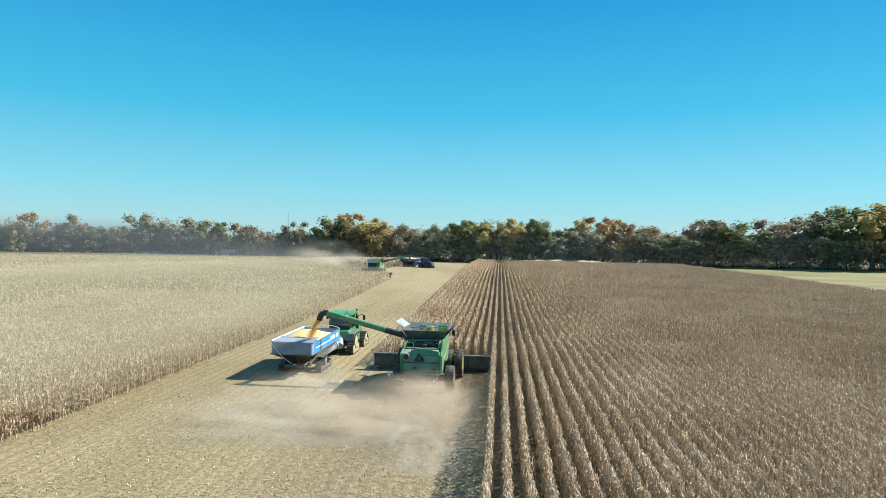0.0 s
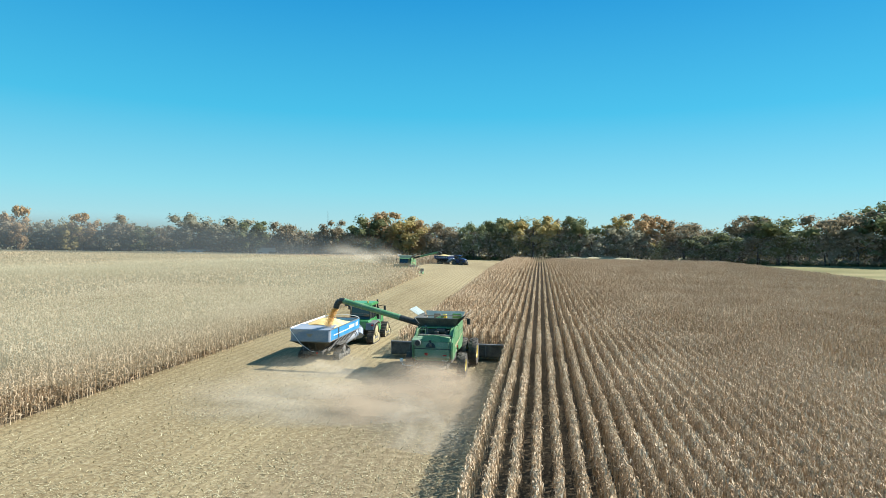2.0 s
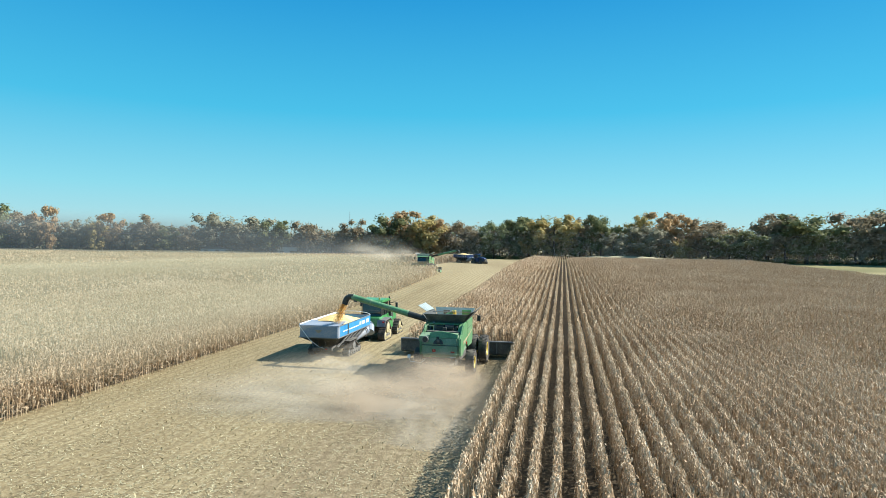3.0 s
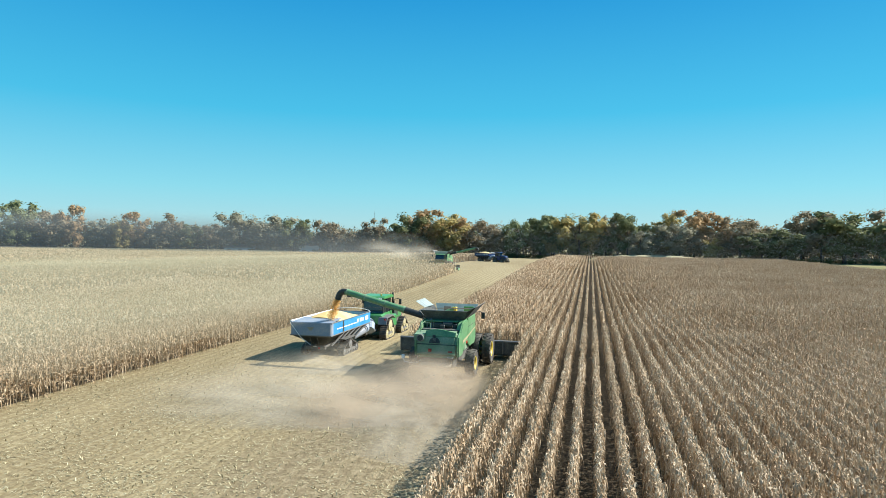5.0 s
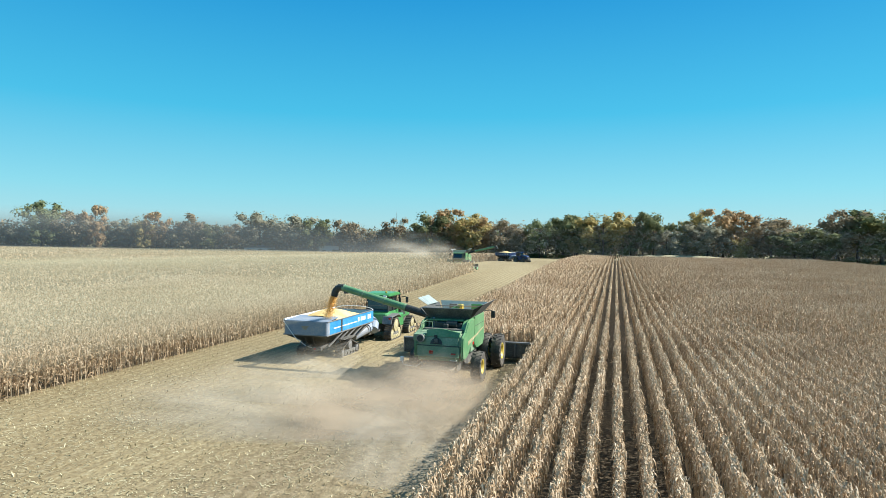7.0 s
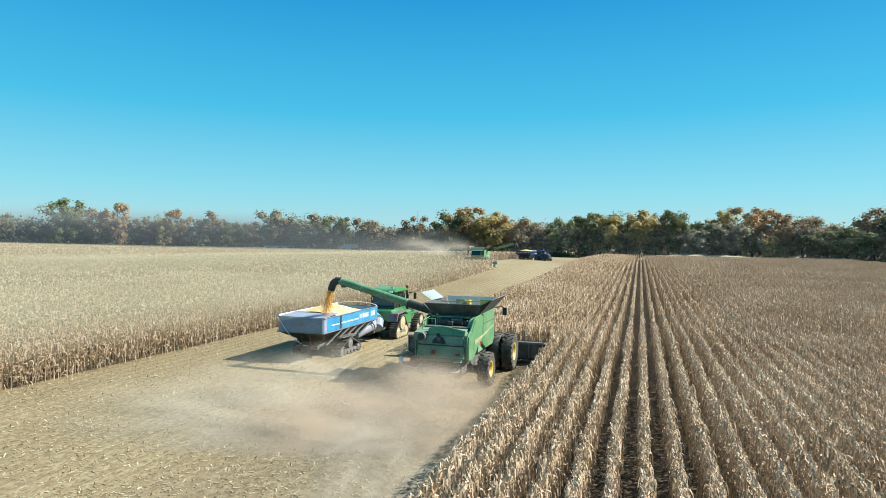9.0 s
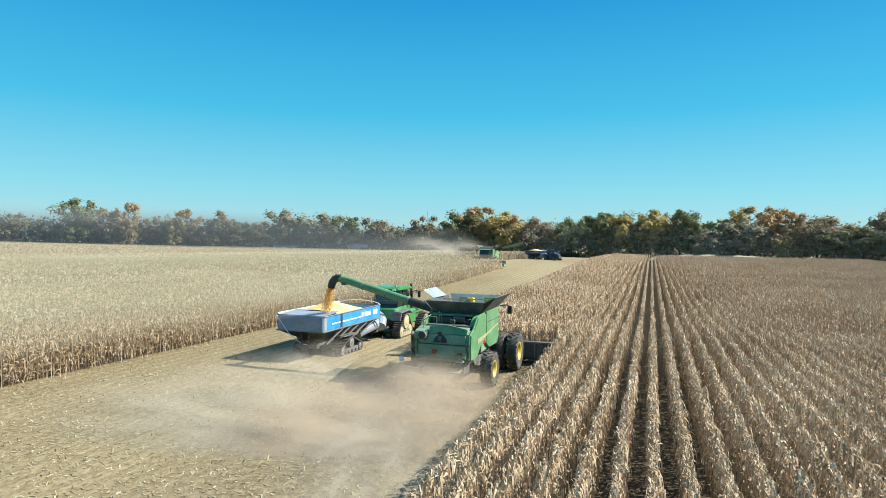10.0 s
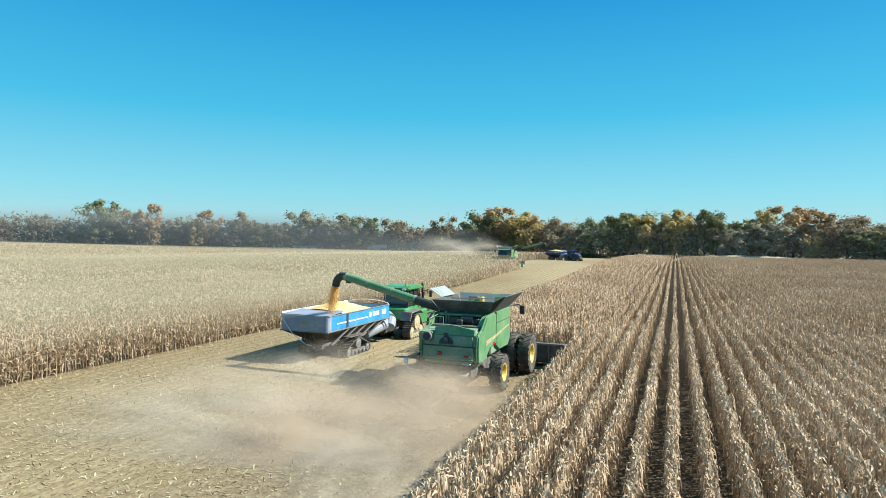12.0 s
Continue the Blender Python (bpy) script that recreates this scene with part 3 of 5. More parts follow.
def prism(profile, x0, x1, bevel=0.03, taper=None):
    """A side profile of (y, z) points drawn out from x0 to x1. taper(y, z): factor on the half width."""
    bm = bmesh.new()
    mid, half = (x0 + x1) / 2, (x1 - x0) / 2
    rings = []
    for s in (-1, 1):
        rings.append([bm.verts.new((mid + s * half * (taper(y, z) if taper else 1), y, z)) for y, z in profile])
    bm.faces.new(rings[0])
    bm.faces.new(rings[1][::-1])
    k = len(profile)
    for i in range(k):
        bm.faces.new((rings[0][i], rings[1][i], rings[1][(i + 1) % k], rings[0][(i + 1) % k]))
    bmesh.ops.recalc_face_normals(bm, faces=bm.faces)
    if bevel:
        bmesh.ops.bevel(bm, geom=bm.edges[:], offset=bevel, segments=2, affect="EDGES", clamp_overlap=True)
    return bm


def slab(corners, thick):
    """A plate of the given corners (four), with thickness along its normal."""
    bm = bmesh.new()
    c = [Vector(p) for p in corners]
    nrm = (c[1] - c[0]).cross(c[2] - c[0]).normalized() * thick
    lo, hi = [bm.verts.new(p) for p in c], [bm.verts.new(p + nrm) for p in c]
    bm.faces.new(lo[::-1])
    bm.faces.new(hi)
    k = len(c)
    for i in range(k):
        bm.faces.new((lo[i], lo[(i + 1) % k], hi[(i + 1) % k], hi[i]))
    return bm


def pipe(points, r, seg=8):
    bm = bmesh.new()
    for a, b in zip(points, points[1:]):
        tube(bm, a, b, r, r, seg)
    return bm


def lathe(profile, x, y, z, seg=28, caps=True):
    """Revolves (offset along x, radius) round an axis along x through (x, y, z)."""
    bm = bmesh.new()
    rings = []
    for o, r in profile:
        rings.append([bm.verts.new((x + o, y + r * math.cos(k * math.tau / seg), z + r * math.sin(k * math.tau / seg))) for k in range(seg)])
    for a, b in zip(rings, rings[1:]):
        for k in range(seg):
            bm.faces.new((a[k], a[(k + 1) % seg], b[(k + 1) % seg], b[k]))
    if caps:
        bm.faces.new(rings[0])
        bm.faces.new(rings[-1][::-1])
    return bm


def wheel(parent, x, y, r, w, side, lugs=20):
    """A tractor tyre with bar lugs and a yellow dished rim; side: +1 shows its dish to +x."""
    h = w / 2
    rr = r * 0.47
    bm = lathe([(-h * 0.8, rr), (-h, r * 0.8), (-h * 0.85, r * 0.94), (-h * 0.3, r * 0.965), (h * 0.3, r * 0.965), (h * 0.85, r * 0.94), (h, r * 0.8), (h * 0.8, rr), (-h * 0.8, rr)], x, y, r, 28, False)
    for i in range(lugs):
        for s in (-1, 1):
            a0 = (i + (0.5 if s > 0 else 0)) * math.tau / lugs
            pts = []
            for o, da in ((0.0, 0.0), (1.0, -0.22)):
                for d in (-0.05, 0.05):
                    for q in (0.93, 1.0 if o < 0.5 else 0.97):
                        a = a0 + da + d
                        pts.append(bm.verts.new((x + s * h * (0.02 + o * 0.98), y + r * q * math.cos(a), r + r * q * math.sin(a))))
            for f in ((0, 1, 3, 2), (4, 6, 7, 5), (0, 4, 5, 1), (2, 3, 7, 6), (1, 5, 7, 3)):
                bm.faces.new([pts[k] for k in f])
    whl = part("wheel", bm, M["rubber"], parent, "black rubber tyre with bar lugs")
    d = side * h
    part("rim", lathe([(d * 0.2, rr * 0.2), (d * 0.25, rr * 0.55), (d * 0.3, rr * 0.62), (d * 0.78, rr * 0.86), (d * 0.86, rr * 1.02), (d * 0.6, rr * 1.02), (-d * 0.6, rr * 0.9)], x, y, r, 24), M["yellow"], whl, "yellow steel rim")
    part("hub", lathe([(d * 0.2, rr * 0.24), (d * 0.42, rr * 0.22), (d * 0.46, rr * 0.12)], x, y, r, 12), M["steel_dark"], whl)
    return whl


def track_unit(parent, x, y, length, height, w, rollers, top_shift=0.0, wheel_mat="yellow"):
    """A rubber track round a tall driver, two idlers and small rollers, triangular in side view."""
    r_i, r_d = height * 0.27, height * 0.36
    circles = [(y - length / 2 + r_i, r_i, r_i), (y + length / 2 - r_i, r_i, r_i), (y + top_shift, height - r_d, r_d)]
    pts = []
    for cy, cz, r in circles:
        pts += [(cy + r * math.cos(k * math.tau / 24), cz + r * math.sin(k * math.tau / 24)) for k in range(24)]
    pts = sorted(set(pts))

    def half_hull(p):
        out = []
        for q in p:
            while len(out) > 1 and (out[-1][0] - out[-2][0]) * (q[1] - out[-2][1]) - (out[-1][1] - out[-2][1]) * (q[0] - out[-2][0]) <= 0:
                out.pop()
            out.append(q)
        return out
    hull = half_hull(pts)[:-1] + half_hull(pts[::-1])[:-1]
    k = len(hull)
    cy, cz = sum(p[0] for p in hull) / k, sum(p[1] for p in hull) / k
    inner = [(cy + (a - cy) * 0.93, cz + (b - cz) * 0.9) for a, b in hull]
    bm = bmesh.new()
    v = [[bm.verts.new((x + s * w / 2, a, b)) for a, b in ring] for s in (-1, 1) for ring in (hull, inner)]
    for i in range(k):
        j = (i + 1) % k
        bm.faces.new((v[0][i], v[0][j], v[2][j], v[2][i]))
        bm.faces.new((v[1][i], v[3][i], v[3][j], v[1][j]))
        bm.faces.new((v[0][i], v[1][i], v[1][j], v[0][j]))
        bm.faces.new((v[2][i], v[2][j], v[3][j], v[3][i]))
    per = [0.0]
    for i in range(k):
        per.append(per[-1] + math.dist(hull[i], hull[(i + 1) % k]))
    n = int(per[-1] / 0.16)
    for m in range(n):
        s = per[-1] * m / n
        i = max(q for q in range(k) if per[q] <= s)
        a, b = Vector(hull[i]), Vector(hull[(i + 1) % k])
        p = a.lerp(b, (s - per[i]) / max(1e-6, per[i + 1] - per[i]))
        t = (b - a).normalized()
        o = Vector((t.y, -t.x))
        q = [(p - t * 0.03), (p + t * 0.03), (p + t * 0.025 + o * 0.035), (p - t * 0.025 + o * 0.035)]
        if min(c.y for c in q) < 0.004:
            q = [Vector((c.x, max(c.y, 0.004))) for c in q]
        ring = [[bm.verts.new((x + sx * w * 0.5, c.x, c.y)) for c in q] for sx in (-1, 1)]
        for f in range(4):
            bm.faces.new((ring[0][f], ring[0][(f + 1) % 4], ring[1][(f + 1) % 4], ring[1][f]))
        bm.faces.new(ring[0][::-1])
        bm.faces.new(ring[1])
    trk = part("track", bm, M["rubber"], parent, "black rubber crawler track")
    h = w * 0.5
    prof = lambda r: [(-h * 0.9, r * 0.2), (-h * 0.9, r * 0.8), (-h * 0.5, r * 0.84), (h * 0.5, r * 0.84), (h * 0.9, r * 0.8), (h * 0.92, r * 0.45), (h * 1.02, r * 0.3), (h * 1.02, r * 0.1)]
    for cy, cz, r in circles:
        part("track_wheel", lathe(prof(r), x, cy, cz, 18), M[wheel_mat], trk)
    for i in range(rollers):
        f = (i + 1) / (rollers + 1)
        part("roller", lathe(prof(r_i * 0.62), x, y - length / 2 + r_i + (length - 2 * r_i) * f, r_i * 0.66, 14), M[wheel_mat], trk)
    part("track_frame", boxes((x - h * 0.6, y - length * 0.3, r_i * 0.7, x + h * 0.96, y + length * 0.3, r_i * 1.25), bevel=0.03), M["steel_dark"], trk)
    return trk


M["green_paint"] = material("green_machine_paint", [(0.065, 0.18, 0.07), (0.10, 0.235, 0.10), (0.18, 0.28, 0.15)], 0.5, scale=1.2, fine=9, bump=0.03, coat=0.3)
M["green_bright"] = material("bright_green_tractor_paint", [(0.03, 0.155, 0.045), (0.05, 0.22, 0.065), (0.10, 0.27, 0.11)], 0.4, scale=1.2, fine=9, bump=0.03, coat=0.2)
M["green_dusty"] = material("dusty_green_sheet", [(0.115, 0.20, 0.11), (0.17, 0.26, 0.155), (0.26, 0.31, 0.215)], 0.6, scale=1.5, fine=12, bump=0.05)
M["blue_paint"] = material("blue_machine_paint", [(0.02, 0.17, 0.38), (0.035, 0.235, 0.47), (0.10, 0.30, 0.48)], 0.4, scale=1.0, fine=10, bump=0.03, coat=0.2)
M["blue_dusty"] = material("dusty_blue_sheet", [(0.14, 0.19, 0.25), (0.21, 0.25, 0.30), (0.31, 0.31, 0.31)], 0.65, scale=1.2, fine=12, bump=0.04)
M["navy_paint"] = material("dark_blue_tractor_paint", [(0.007, 0.025, 0.085), (0.014, 0.045, 0.14)], 0.4, scale=1.0, fine=10, bump=0.02)
M["rubber"] = material("rubber", [(0.022, 0.021, 0.02), (0.06, 0.054, 0.045), (0.15, 0.13, 0.10)], 0.85, scale=2.0, fine=20, bump=0.2)
M["yellow"] = material("yellow_paint", [(0.28, 0.21, 0.03), (0.55, 0.41, 0.05), (0.50, 0.42, 0.18)], 0.5, scale=3, fine=20, bump=0.03)
M["cream"] = material("dusty_cream_rollers", [(0.22, 0.19, 0.09), (0.45, 0.40, 0.24)], 0.6, scale=3, fine=20, bump=0.03)
M["steel_dark"] = material("dark_steel", [(0.04, 0.04, 0.038), (0.10, 0.097, 0.085), (0.20, 0.185, 0.155)], 0.7, metal=0.1, scale=2, fine=15, bump=0.1)
M["grey_steel"] = material("grey_steel", [(0.13, 0.13, 0.13), (0.24, 0.235, 0.22)], 0.5, metal=0.3, scale=2, fine=15, bump=0.06)
M["black_sheet"] = material("black_rubber_sheet", [(0.012, 0.014, 0.013), (0.03, 0.034, 0.03), (0.06, 0.06, 0.052)], 0.6, scale=2, fine=16, bump=0.08)
M["dusty_tan"] = material("dust_caked_steel", [(0.22, 0.19, 0.14), (0.38, 0.33, 0.25)], 0.9, scale=3, fine=25, bump=0.2)
M["white_paint"] = material("white_paint", [(0.62, 0.62, 0.6), (0.8, 0.8, 0.78)], 0.5, scale=2, fine=20, bump=0.02)
M["red_lens"] = material("red_lens", [(0.35, 0.015, 0.012), (0.5, 0.03, 0.02)], 0.25, scale=5, fine=30, bump=0.0)
M["corn_grain"] = material("shelled_corn", [(0.52, 0.33, 0.10), (0.66, 0.46, 0.18), (0.78, 0.60, 0.30)], 0.55, scale=1.2, fine=45, bump=0.5)
M["glass"] = material("tinted_cab_glass", [(0.01, 0.015, 0.015), (0.02, 0.028, 0.028)], 0.08, scale=1, fine=10, bump=0.0, spec=0.8)
M["clear_sheet"] = material("pale_plastic_sheet", [(0.34, 0.42, 0.39), (0.5, 0.56, 0.52)], 0.35, scale=3, fine=20, bump=0.03, through_light=0.35)


# ---- combine ----
def combine(x, y, head_shift, group=""):
    c = thing("combine", x, y, "green combine harvester with a twelve-row corn head, cutting dry corn", "combine harvester", group)
    G, GD, K, SD = M["green_paint"], M["green_dusty"], M["black_sheet"], M["steel_dark"]
    # body shell: rear hood with rounded shoulders, then the higher mid body with the side shields
    part("rear_hood", prism([(-1.9, 1.5), (-1.98, 1.9), (-1.98, 2.25), (-1.85, 2.76), (-1.68, 2.9), (0.1, 2.96), (0.1, 1.35), (-1.2, 1.25)], -1.19, 1.19, 0.10), GD, c, "rounded green rear hood")
    rear_side = [(-1.9, 1.48), (-1.95, 2.2), (-1.86, 2.7), (-1.2, 2.92), (-0.85, 3.2), (-0.6, 3.4), (0.1, 3.47), (0.88, 3.48), (0.88, 1.95), (0.45, 1.98), (-0.2, 1.86), (-0.75, 1.5), (-1.2, 1.42)]
    front_side = [(0.92, 1.9), (0.92, 3.48), (3.4, 3.52), (3.5, 1.95), (3.1, 1.6), (1.5, 1.62)]
    for x0, x1 in ((1.2, 1.37), (-1.37, -1.2)):
        part("rear_side_panel", prism(rear_side, x0, x1, 0.07), G, c, "green rear side panel with a rounded shoulder")
        part("side_shield", prism(front_side, x0 + 0.02, x1 - 0.01, 0.025), G, c, "green side shield")
    part("outlet_box", prism([(-2.02, 2.42), (-2.02, 2.78), (-1.2, 2.95), (-1.2, 2.42)], -1.39, -0.72, 0.04), GD, c, "box round the outlet pipe")
    part("side_marker", boxes((1.372, 0.3, 1.98, 1.385, 0.62, 2.14), bevel=0.004), M["red_lens"], c, "dull red marker")
    part("tank", prism([(0.35, 1.5), (0.35, 3.42), (3.4, 3.46), (3.4, 1.5)], -1.24, 1.24, 0.05), GD, c, "grain tank body of dusty green sheet")
    part("chassis", boxes((-0.95, -1.5, 0.75, 0.95, 3.6, 1.5), (-0.5, 3.4, 0.9, 0.5, 5.0, 1.7), (-0.16, -0.2, 0.6, 0.16, 0.3, 0.9), bevel=0.04), SD, c)
    # stripe along the right and left shield
    for s in (1, -1):
        xs = s * 1.376
        low = [(xs, -0.8, 2.12), (xs, 0.9, 2.32), (xs, 0.9, 2.44), (xs, -0.8, 2.34)]
        st = part("stripe", slab(low if s > 0 else low[::-1], 0.006), M["cream"], c, "pale yellow stripe")
        up = [(xs, 0.93, 2.33), (xs, 3.2, 2.60), (xs, 3.2, 2.67), (xs, 0.93, 2.44)]
        part("stripe_edge", slab(up if s > 0 else up[::-1], 0.006), M["cream"], st)
        part("panel_joint", boxes((s * 1.362 - 0.008, 0.93, 2.95, s * 1.362 + 0.008, 3.4, 2.975), bevel=0), K, c)
    # rear face details
    part("waist_groove", boxes((-1.19, -2.0, 2.2, 1.19, -1.97, 2.24), bevel=0), K, c)
    part("lower_panel", boxes((-1.16, -2.0, 1.64, 1.16, -1.97, 2.19), bevel=0.01), GD, c, "dusty dull lower rear panel")
    part("bumper", pipe([(-1.18, -2.06, 1.66), (1.18, -2.06, 1.66)], 0.035), G, c)
    part("valance", boxes((-1.12, -1.96, 1.42, 1.12, -1.86, 1.6), bevel=0.03), G, c)
    for xx, w in ((-0.38, 0.11), (0.86, 0.13)):
        part("tail_lamp", boxes((xx - w, -2.04, 1.78, xx + w, -1.96, 1.96 if xx < 0 else 1.86), bevel=0.02), M["red_lens"], c, "red tail lamp")
    part("grab_handle", pipe([(0.72, -2.02, 1.5), (0.72, -2.1, 1.48), (1.05, -2.1, 1.48), (1.05, -2.02, 1.5)], 0.02), M["white_paint"], c)
    bm = bmesh.new()
    tube(bm, (-0.95, -1.75, 2.6), (-0.95, -2.16, 2.6), 0.21, 0.21, 20)
    ex = part("outlet_pipe", bm, M["grey_steel"], c, "round outlet pipe at the rear corner")
    bm = bmesh.new()
    tube(bm, (-0.95, -2.165, 2.6), (-0.95, -2.172, 2.6), 0.165, 0.165, 20)
    part("outlet_mouth", bm, K, ex)
    arch = [(0.34 * math.cos(k * math.pi / 8) - 0.1, 2.3 + 0.34 * math.sin(k * math.pi / 8)) for k in range(9)]
    bm = bmesh.new()
    rows2 = [[bm.verts.new((a, -2.005 + 0.28 * max(0.0, b - 2.25) + d, b)) for a, b in arch] for d in (0.0, 0.05)]
    bm.faces.new(rows2[0])
    bm.faces.new(rows2[1][::-1])
    for k in range(9):
        bm.faces.new((rows2[0][k], rows2[0][(k + 1) % 9], rows2[1][(k + 1) % 9], rows2[1][k]))
    part("rear_recess", bm, K, c, "dark arched recess with a latch in the hood")
    part("latch", boxes((-0.2, -2.03, 2.36, 0.0, -1.95, 2.6), bevel=0.02), SD, c)
    part("badge", boxes((-0.24, -1.93, 2.64, -0.06, -1.86, 2.78), bevel=0.01), K, c)
    # residue chopper and tailboard under the hood
    part("chopper", prism([(-1.7, 0.8), (-1.9, 1.35), (-0.9, 1.45), (-0.7, 0.75)], -1.0, 1.0, 0.04), SD, c, "dark straw chopper housing")
    part("tailboard", slab([(-0.95, -2.25, 0.98), (0.95, -2.25, 0.98), (0.95, -1.5, 1.12), (-0.95, -1.5, 1.12)], 0.03), M["dusty_tan"], c, "dusty tailboard")
    for xx in (-0.6, 0.0, 0.6):
        part("chute_fin", boxes((xx, -2.2, 0.86, xx + 0.02, -1.5, 1.0), bevel=0), SD, c)
    # folding marker rod out to the side
    part("marker_rod", pipe([(-1.0, -1.75, 1.22), (-1.25, -1.9, 1.02), (-2.0, -1.85, 1.06), (-2.1, -1.8, 1.3)], 0.022), M["white_paint"], c, "white bent rod with a lamp")
    part("marker_lamp", boxes((-2.2, -1.85, 1.25, -2.0, -1.72, 1.5), bevel=0.03), M["white_paint"], c)
    # engine deck
    part("engine_deck", boxes((-1.15, -1.0, 2.9, 1.15, 0.35, 2.99), bevel=0.01), SD, c)
    # ledge below the tank's flap, and the arched lip of the hood
    part("tank_ledge", boxes((-1.12, -0.28, 3.33, 0.96, 0.34, 3.42), bevel=0.03), G, c, "green ledge above the engine bay")
    for xx in (-1.02, -0.62):
        part("ledge_post", boxes((xx - 0.03, -0.26, 2.985, xx + 0.03, -0.2, 3.328), bevel=0.01), M["grey_steel"], c)
    lip = [(-0.68 + 1.84 * k / 10, 3.0 + 0.11 * math.sin(math.pi * min(1.0, 1.3 * k / 10)) - 0.07 * max(0.0, k / 10 - 0.8) * 5) for k in range(11)]
    bm = bmesh.new()
    outer = [[bm.verts.new((a, yy, b)) for a, b in lip] for yy in (-1.80, -1.68)]
    inner = [[bm.verts.new((a, yy, 2.7)) for a, b in lip] for yy in (-1.90, -1.68)]
    for k in range(10):
        bm.faces.new((outer[0][k], outer[0][k + 1], outer[1][k + 1], outer[1][k]))
        bm.faces.new((inner[0][k], inner[0][k + 1], outer[0][k + 1], outer[0][k]))
        bm.faces.new((outer[1][k], outer[1][k + 1], inner[1][k + 1], inner[1][k]))
        bm.faces.new((inner[1][k], inner[1][k + 1], inner[0][k + 1], inner[0][k]))
    for k in (0, 10):
        bm.faces.new((outer[0][k], outer[1][k], inner[1][k], inner[0][k]))
    part("hood_lip", bm, G, c, "arched green lip along the hood's top edge")
    part("air_filter", lathe([(-0.3, 0.14), (-0.3, 0.2), (0.3, 0.2), (0.3, 0.14)], 0.35, -0.35, 3.19, 16), K, c)
    part("engine_block", boxes((-0.55, -0.5, 2.98, 0.0, 0.2, 3.3), (-0.1, -0.7, 2.98, 0.2, -0.3, 3.22), bevel=0.04), K, c)
    part("coolant_tank", boxes((0.6, -0.4, 2.98, 0.9, 0.1, 3.26), bevel=0.04), K, c)
    part("exhaust_stack", pipe([(-0.75, -0.2, 2.95), (-0.75, -0.2, 3.4), (-0.75, -0.3, 3.5)], 0.06), M["grey_steel"], c)
    part("cooling_screen", prism([(-1.0, 2.85), (-0.9, 2.98), (-0.5, 3.3), (0.34, 3.46), (0.34, 2.85)], 0.98, 1.255, 0.04), G, c)
    for pts in ([(-1.1, -1.5, 2.85), (-1.1, -1.5, 3.3), (-1.1, -0.2, 3.4), (-1.1, -0.2, 2.9)], [(-1.1, -0.9, 2.9), (-1.1, -0.9, 3.34)], [(-0.65, -0.9, 2.95), (-0.65, -0.9, 3.34), (-1.1, -0.9, 3.34)]):
        part("hand_rail", pipe(pts, 0.018), M["green_dusty"], c)
    part("ladder", pipe([(-1.34, -1.2, 1.5), (-1.34, -1.2, 3.1), (-1.34, -0.8, 3.1), (-1.34, -0.8, 1.5)], 0.02), SD, c)
    # tank extension flaps, flaring out from the tank's rim
    part("rear_flap", slab([(-1.2, 0.32, 3.42), (1.2, 0.32, 3.42), (1.5, -0.12, 4.02), (-1.5, -0.12, 4.02)], 0.03), M["steel_dark"], c, "dark slate flared tank extension")
    part("front_flap", slab([(1.2, 3.3, 3.42), (-1.2, 3.3, 3.42), (-1.5, 3.75, 4.1), (1.5, 3.75, 4.1)], 0.03), M["clear_sheet"], c, "pale translucent front flap of the tank")
    part("right_flap", slab([(1.2, 0.32, 3.42), (1.2, 3.3, 3.42), (1.95, 3.75, 4.28), (1.95, 0.2, 4.28)], 0.03), M["steel_dark"], c, "dusty dark steel flap swung outward")
    part("left_flap", slab([(-1.2, 3.3, 3.42), (-1.2, 0.32, 3.42), (-1.62, -0.1, 4.02), (-1.62, 3.75, 4.02)], 0.03), K, c)
    for a in ((1.2, 0.32, 3.42), (-1.2, 0.32, 3.42)):
        s = 1 if a[0] > 0 else -1
        bm = bmesh.new()
        v = [bm.verts.new(p) for p in (a, (s * 1.5, -0.12, 4.02), ((1.95, 0.2, 4.28) if s > 0 else (-1.62, -0.1, 4.02)))]
        if s > 0:
            w = [bm.verts.new((p.co.x + 0.02, p.co.y - 0.02, p.co.z)) for p in v]
            bm.faces.new(v)
            bm.faces.new(w[::-1])
            for i in range(3):
                bm.faces.new((v[i], v[(i + 1) % 3], w[(i + 1) % 3], w[i]))
            part("corner_gusset", bm, K, c)
        else:
            bm.free()
    part("flap_rim", pipe([(-1.5, -0.13, 4.03), (1.5, -0.13, 4.03)], 0.022), M["grey_steel"], c)
    part("cover_sheet", slab([(-1.62, 1.3, 4.03), (-1.45, 2.9, 4.05), (-2.15, 3.2, 4.45), (-2.3, 1.5, 4.40)], 0.02), M["clear_sheet"], c, "pale clear cover sheet standing open")
    for i in range(4):
        f = (i + 0.5) / 4
        part("sheet_rib", pipe([(-1.6 + 0.12 * f, 1.35 + 1.5 * f, 4.06), (-2.26 + 0.12 * f, 1.55 + 1.6 * f, 4.45)], 0.014, 5), M["white_paint"], c)
    part("inner_panel", boxes((0.62, 3.1, 3.5, 1.3, 3.2, 4.0), bevel=0.03), M["green_bright"], c, "bright green panel inside the tank")
    part("inner_brace", pipe([(-1.3, 1.9, 3.95), (1.5, 1.9, 4.0)], 0.03, 6), M["grey_steel"], c)
    part("sample_door", boxes((-0.75, 3.05, 3.5, -0.25, 3.14, 3.98), bevel=0.02), M["grey_steel"], c)
    part("cross_auger", pipe([(-0.7, 1.8, 3.5), (0.25, 2.2, 3.95)], 0.16, 12), M["green_paint"], c)
    part("auger_guard", boxes((0.05, 2.0, 3.6, 0.35, 2.3, 4.05), bevel=0.03), M["yellow"], c)
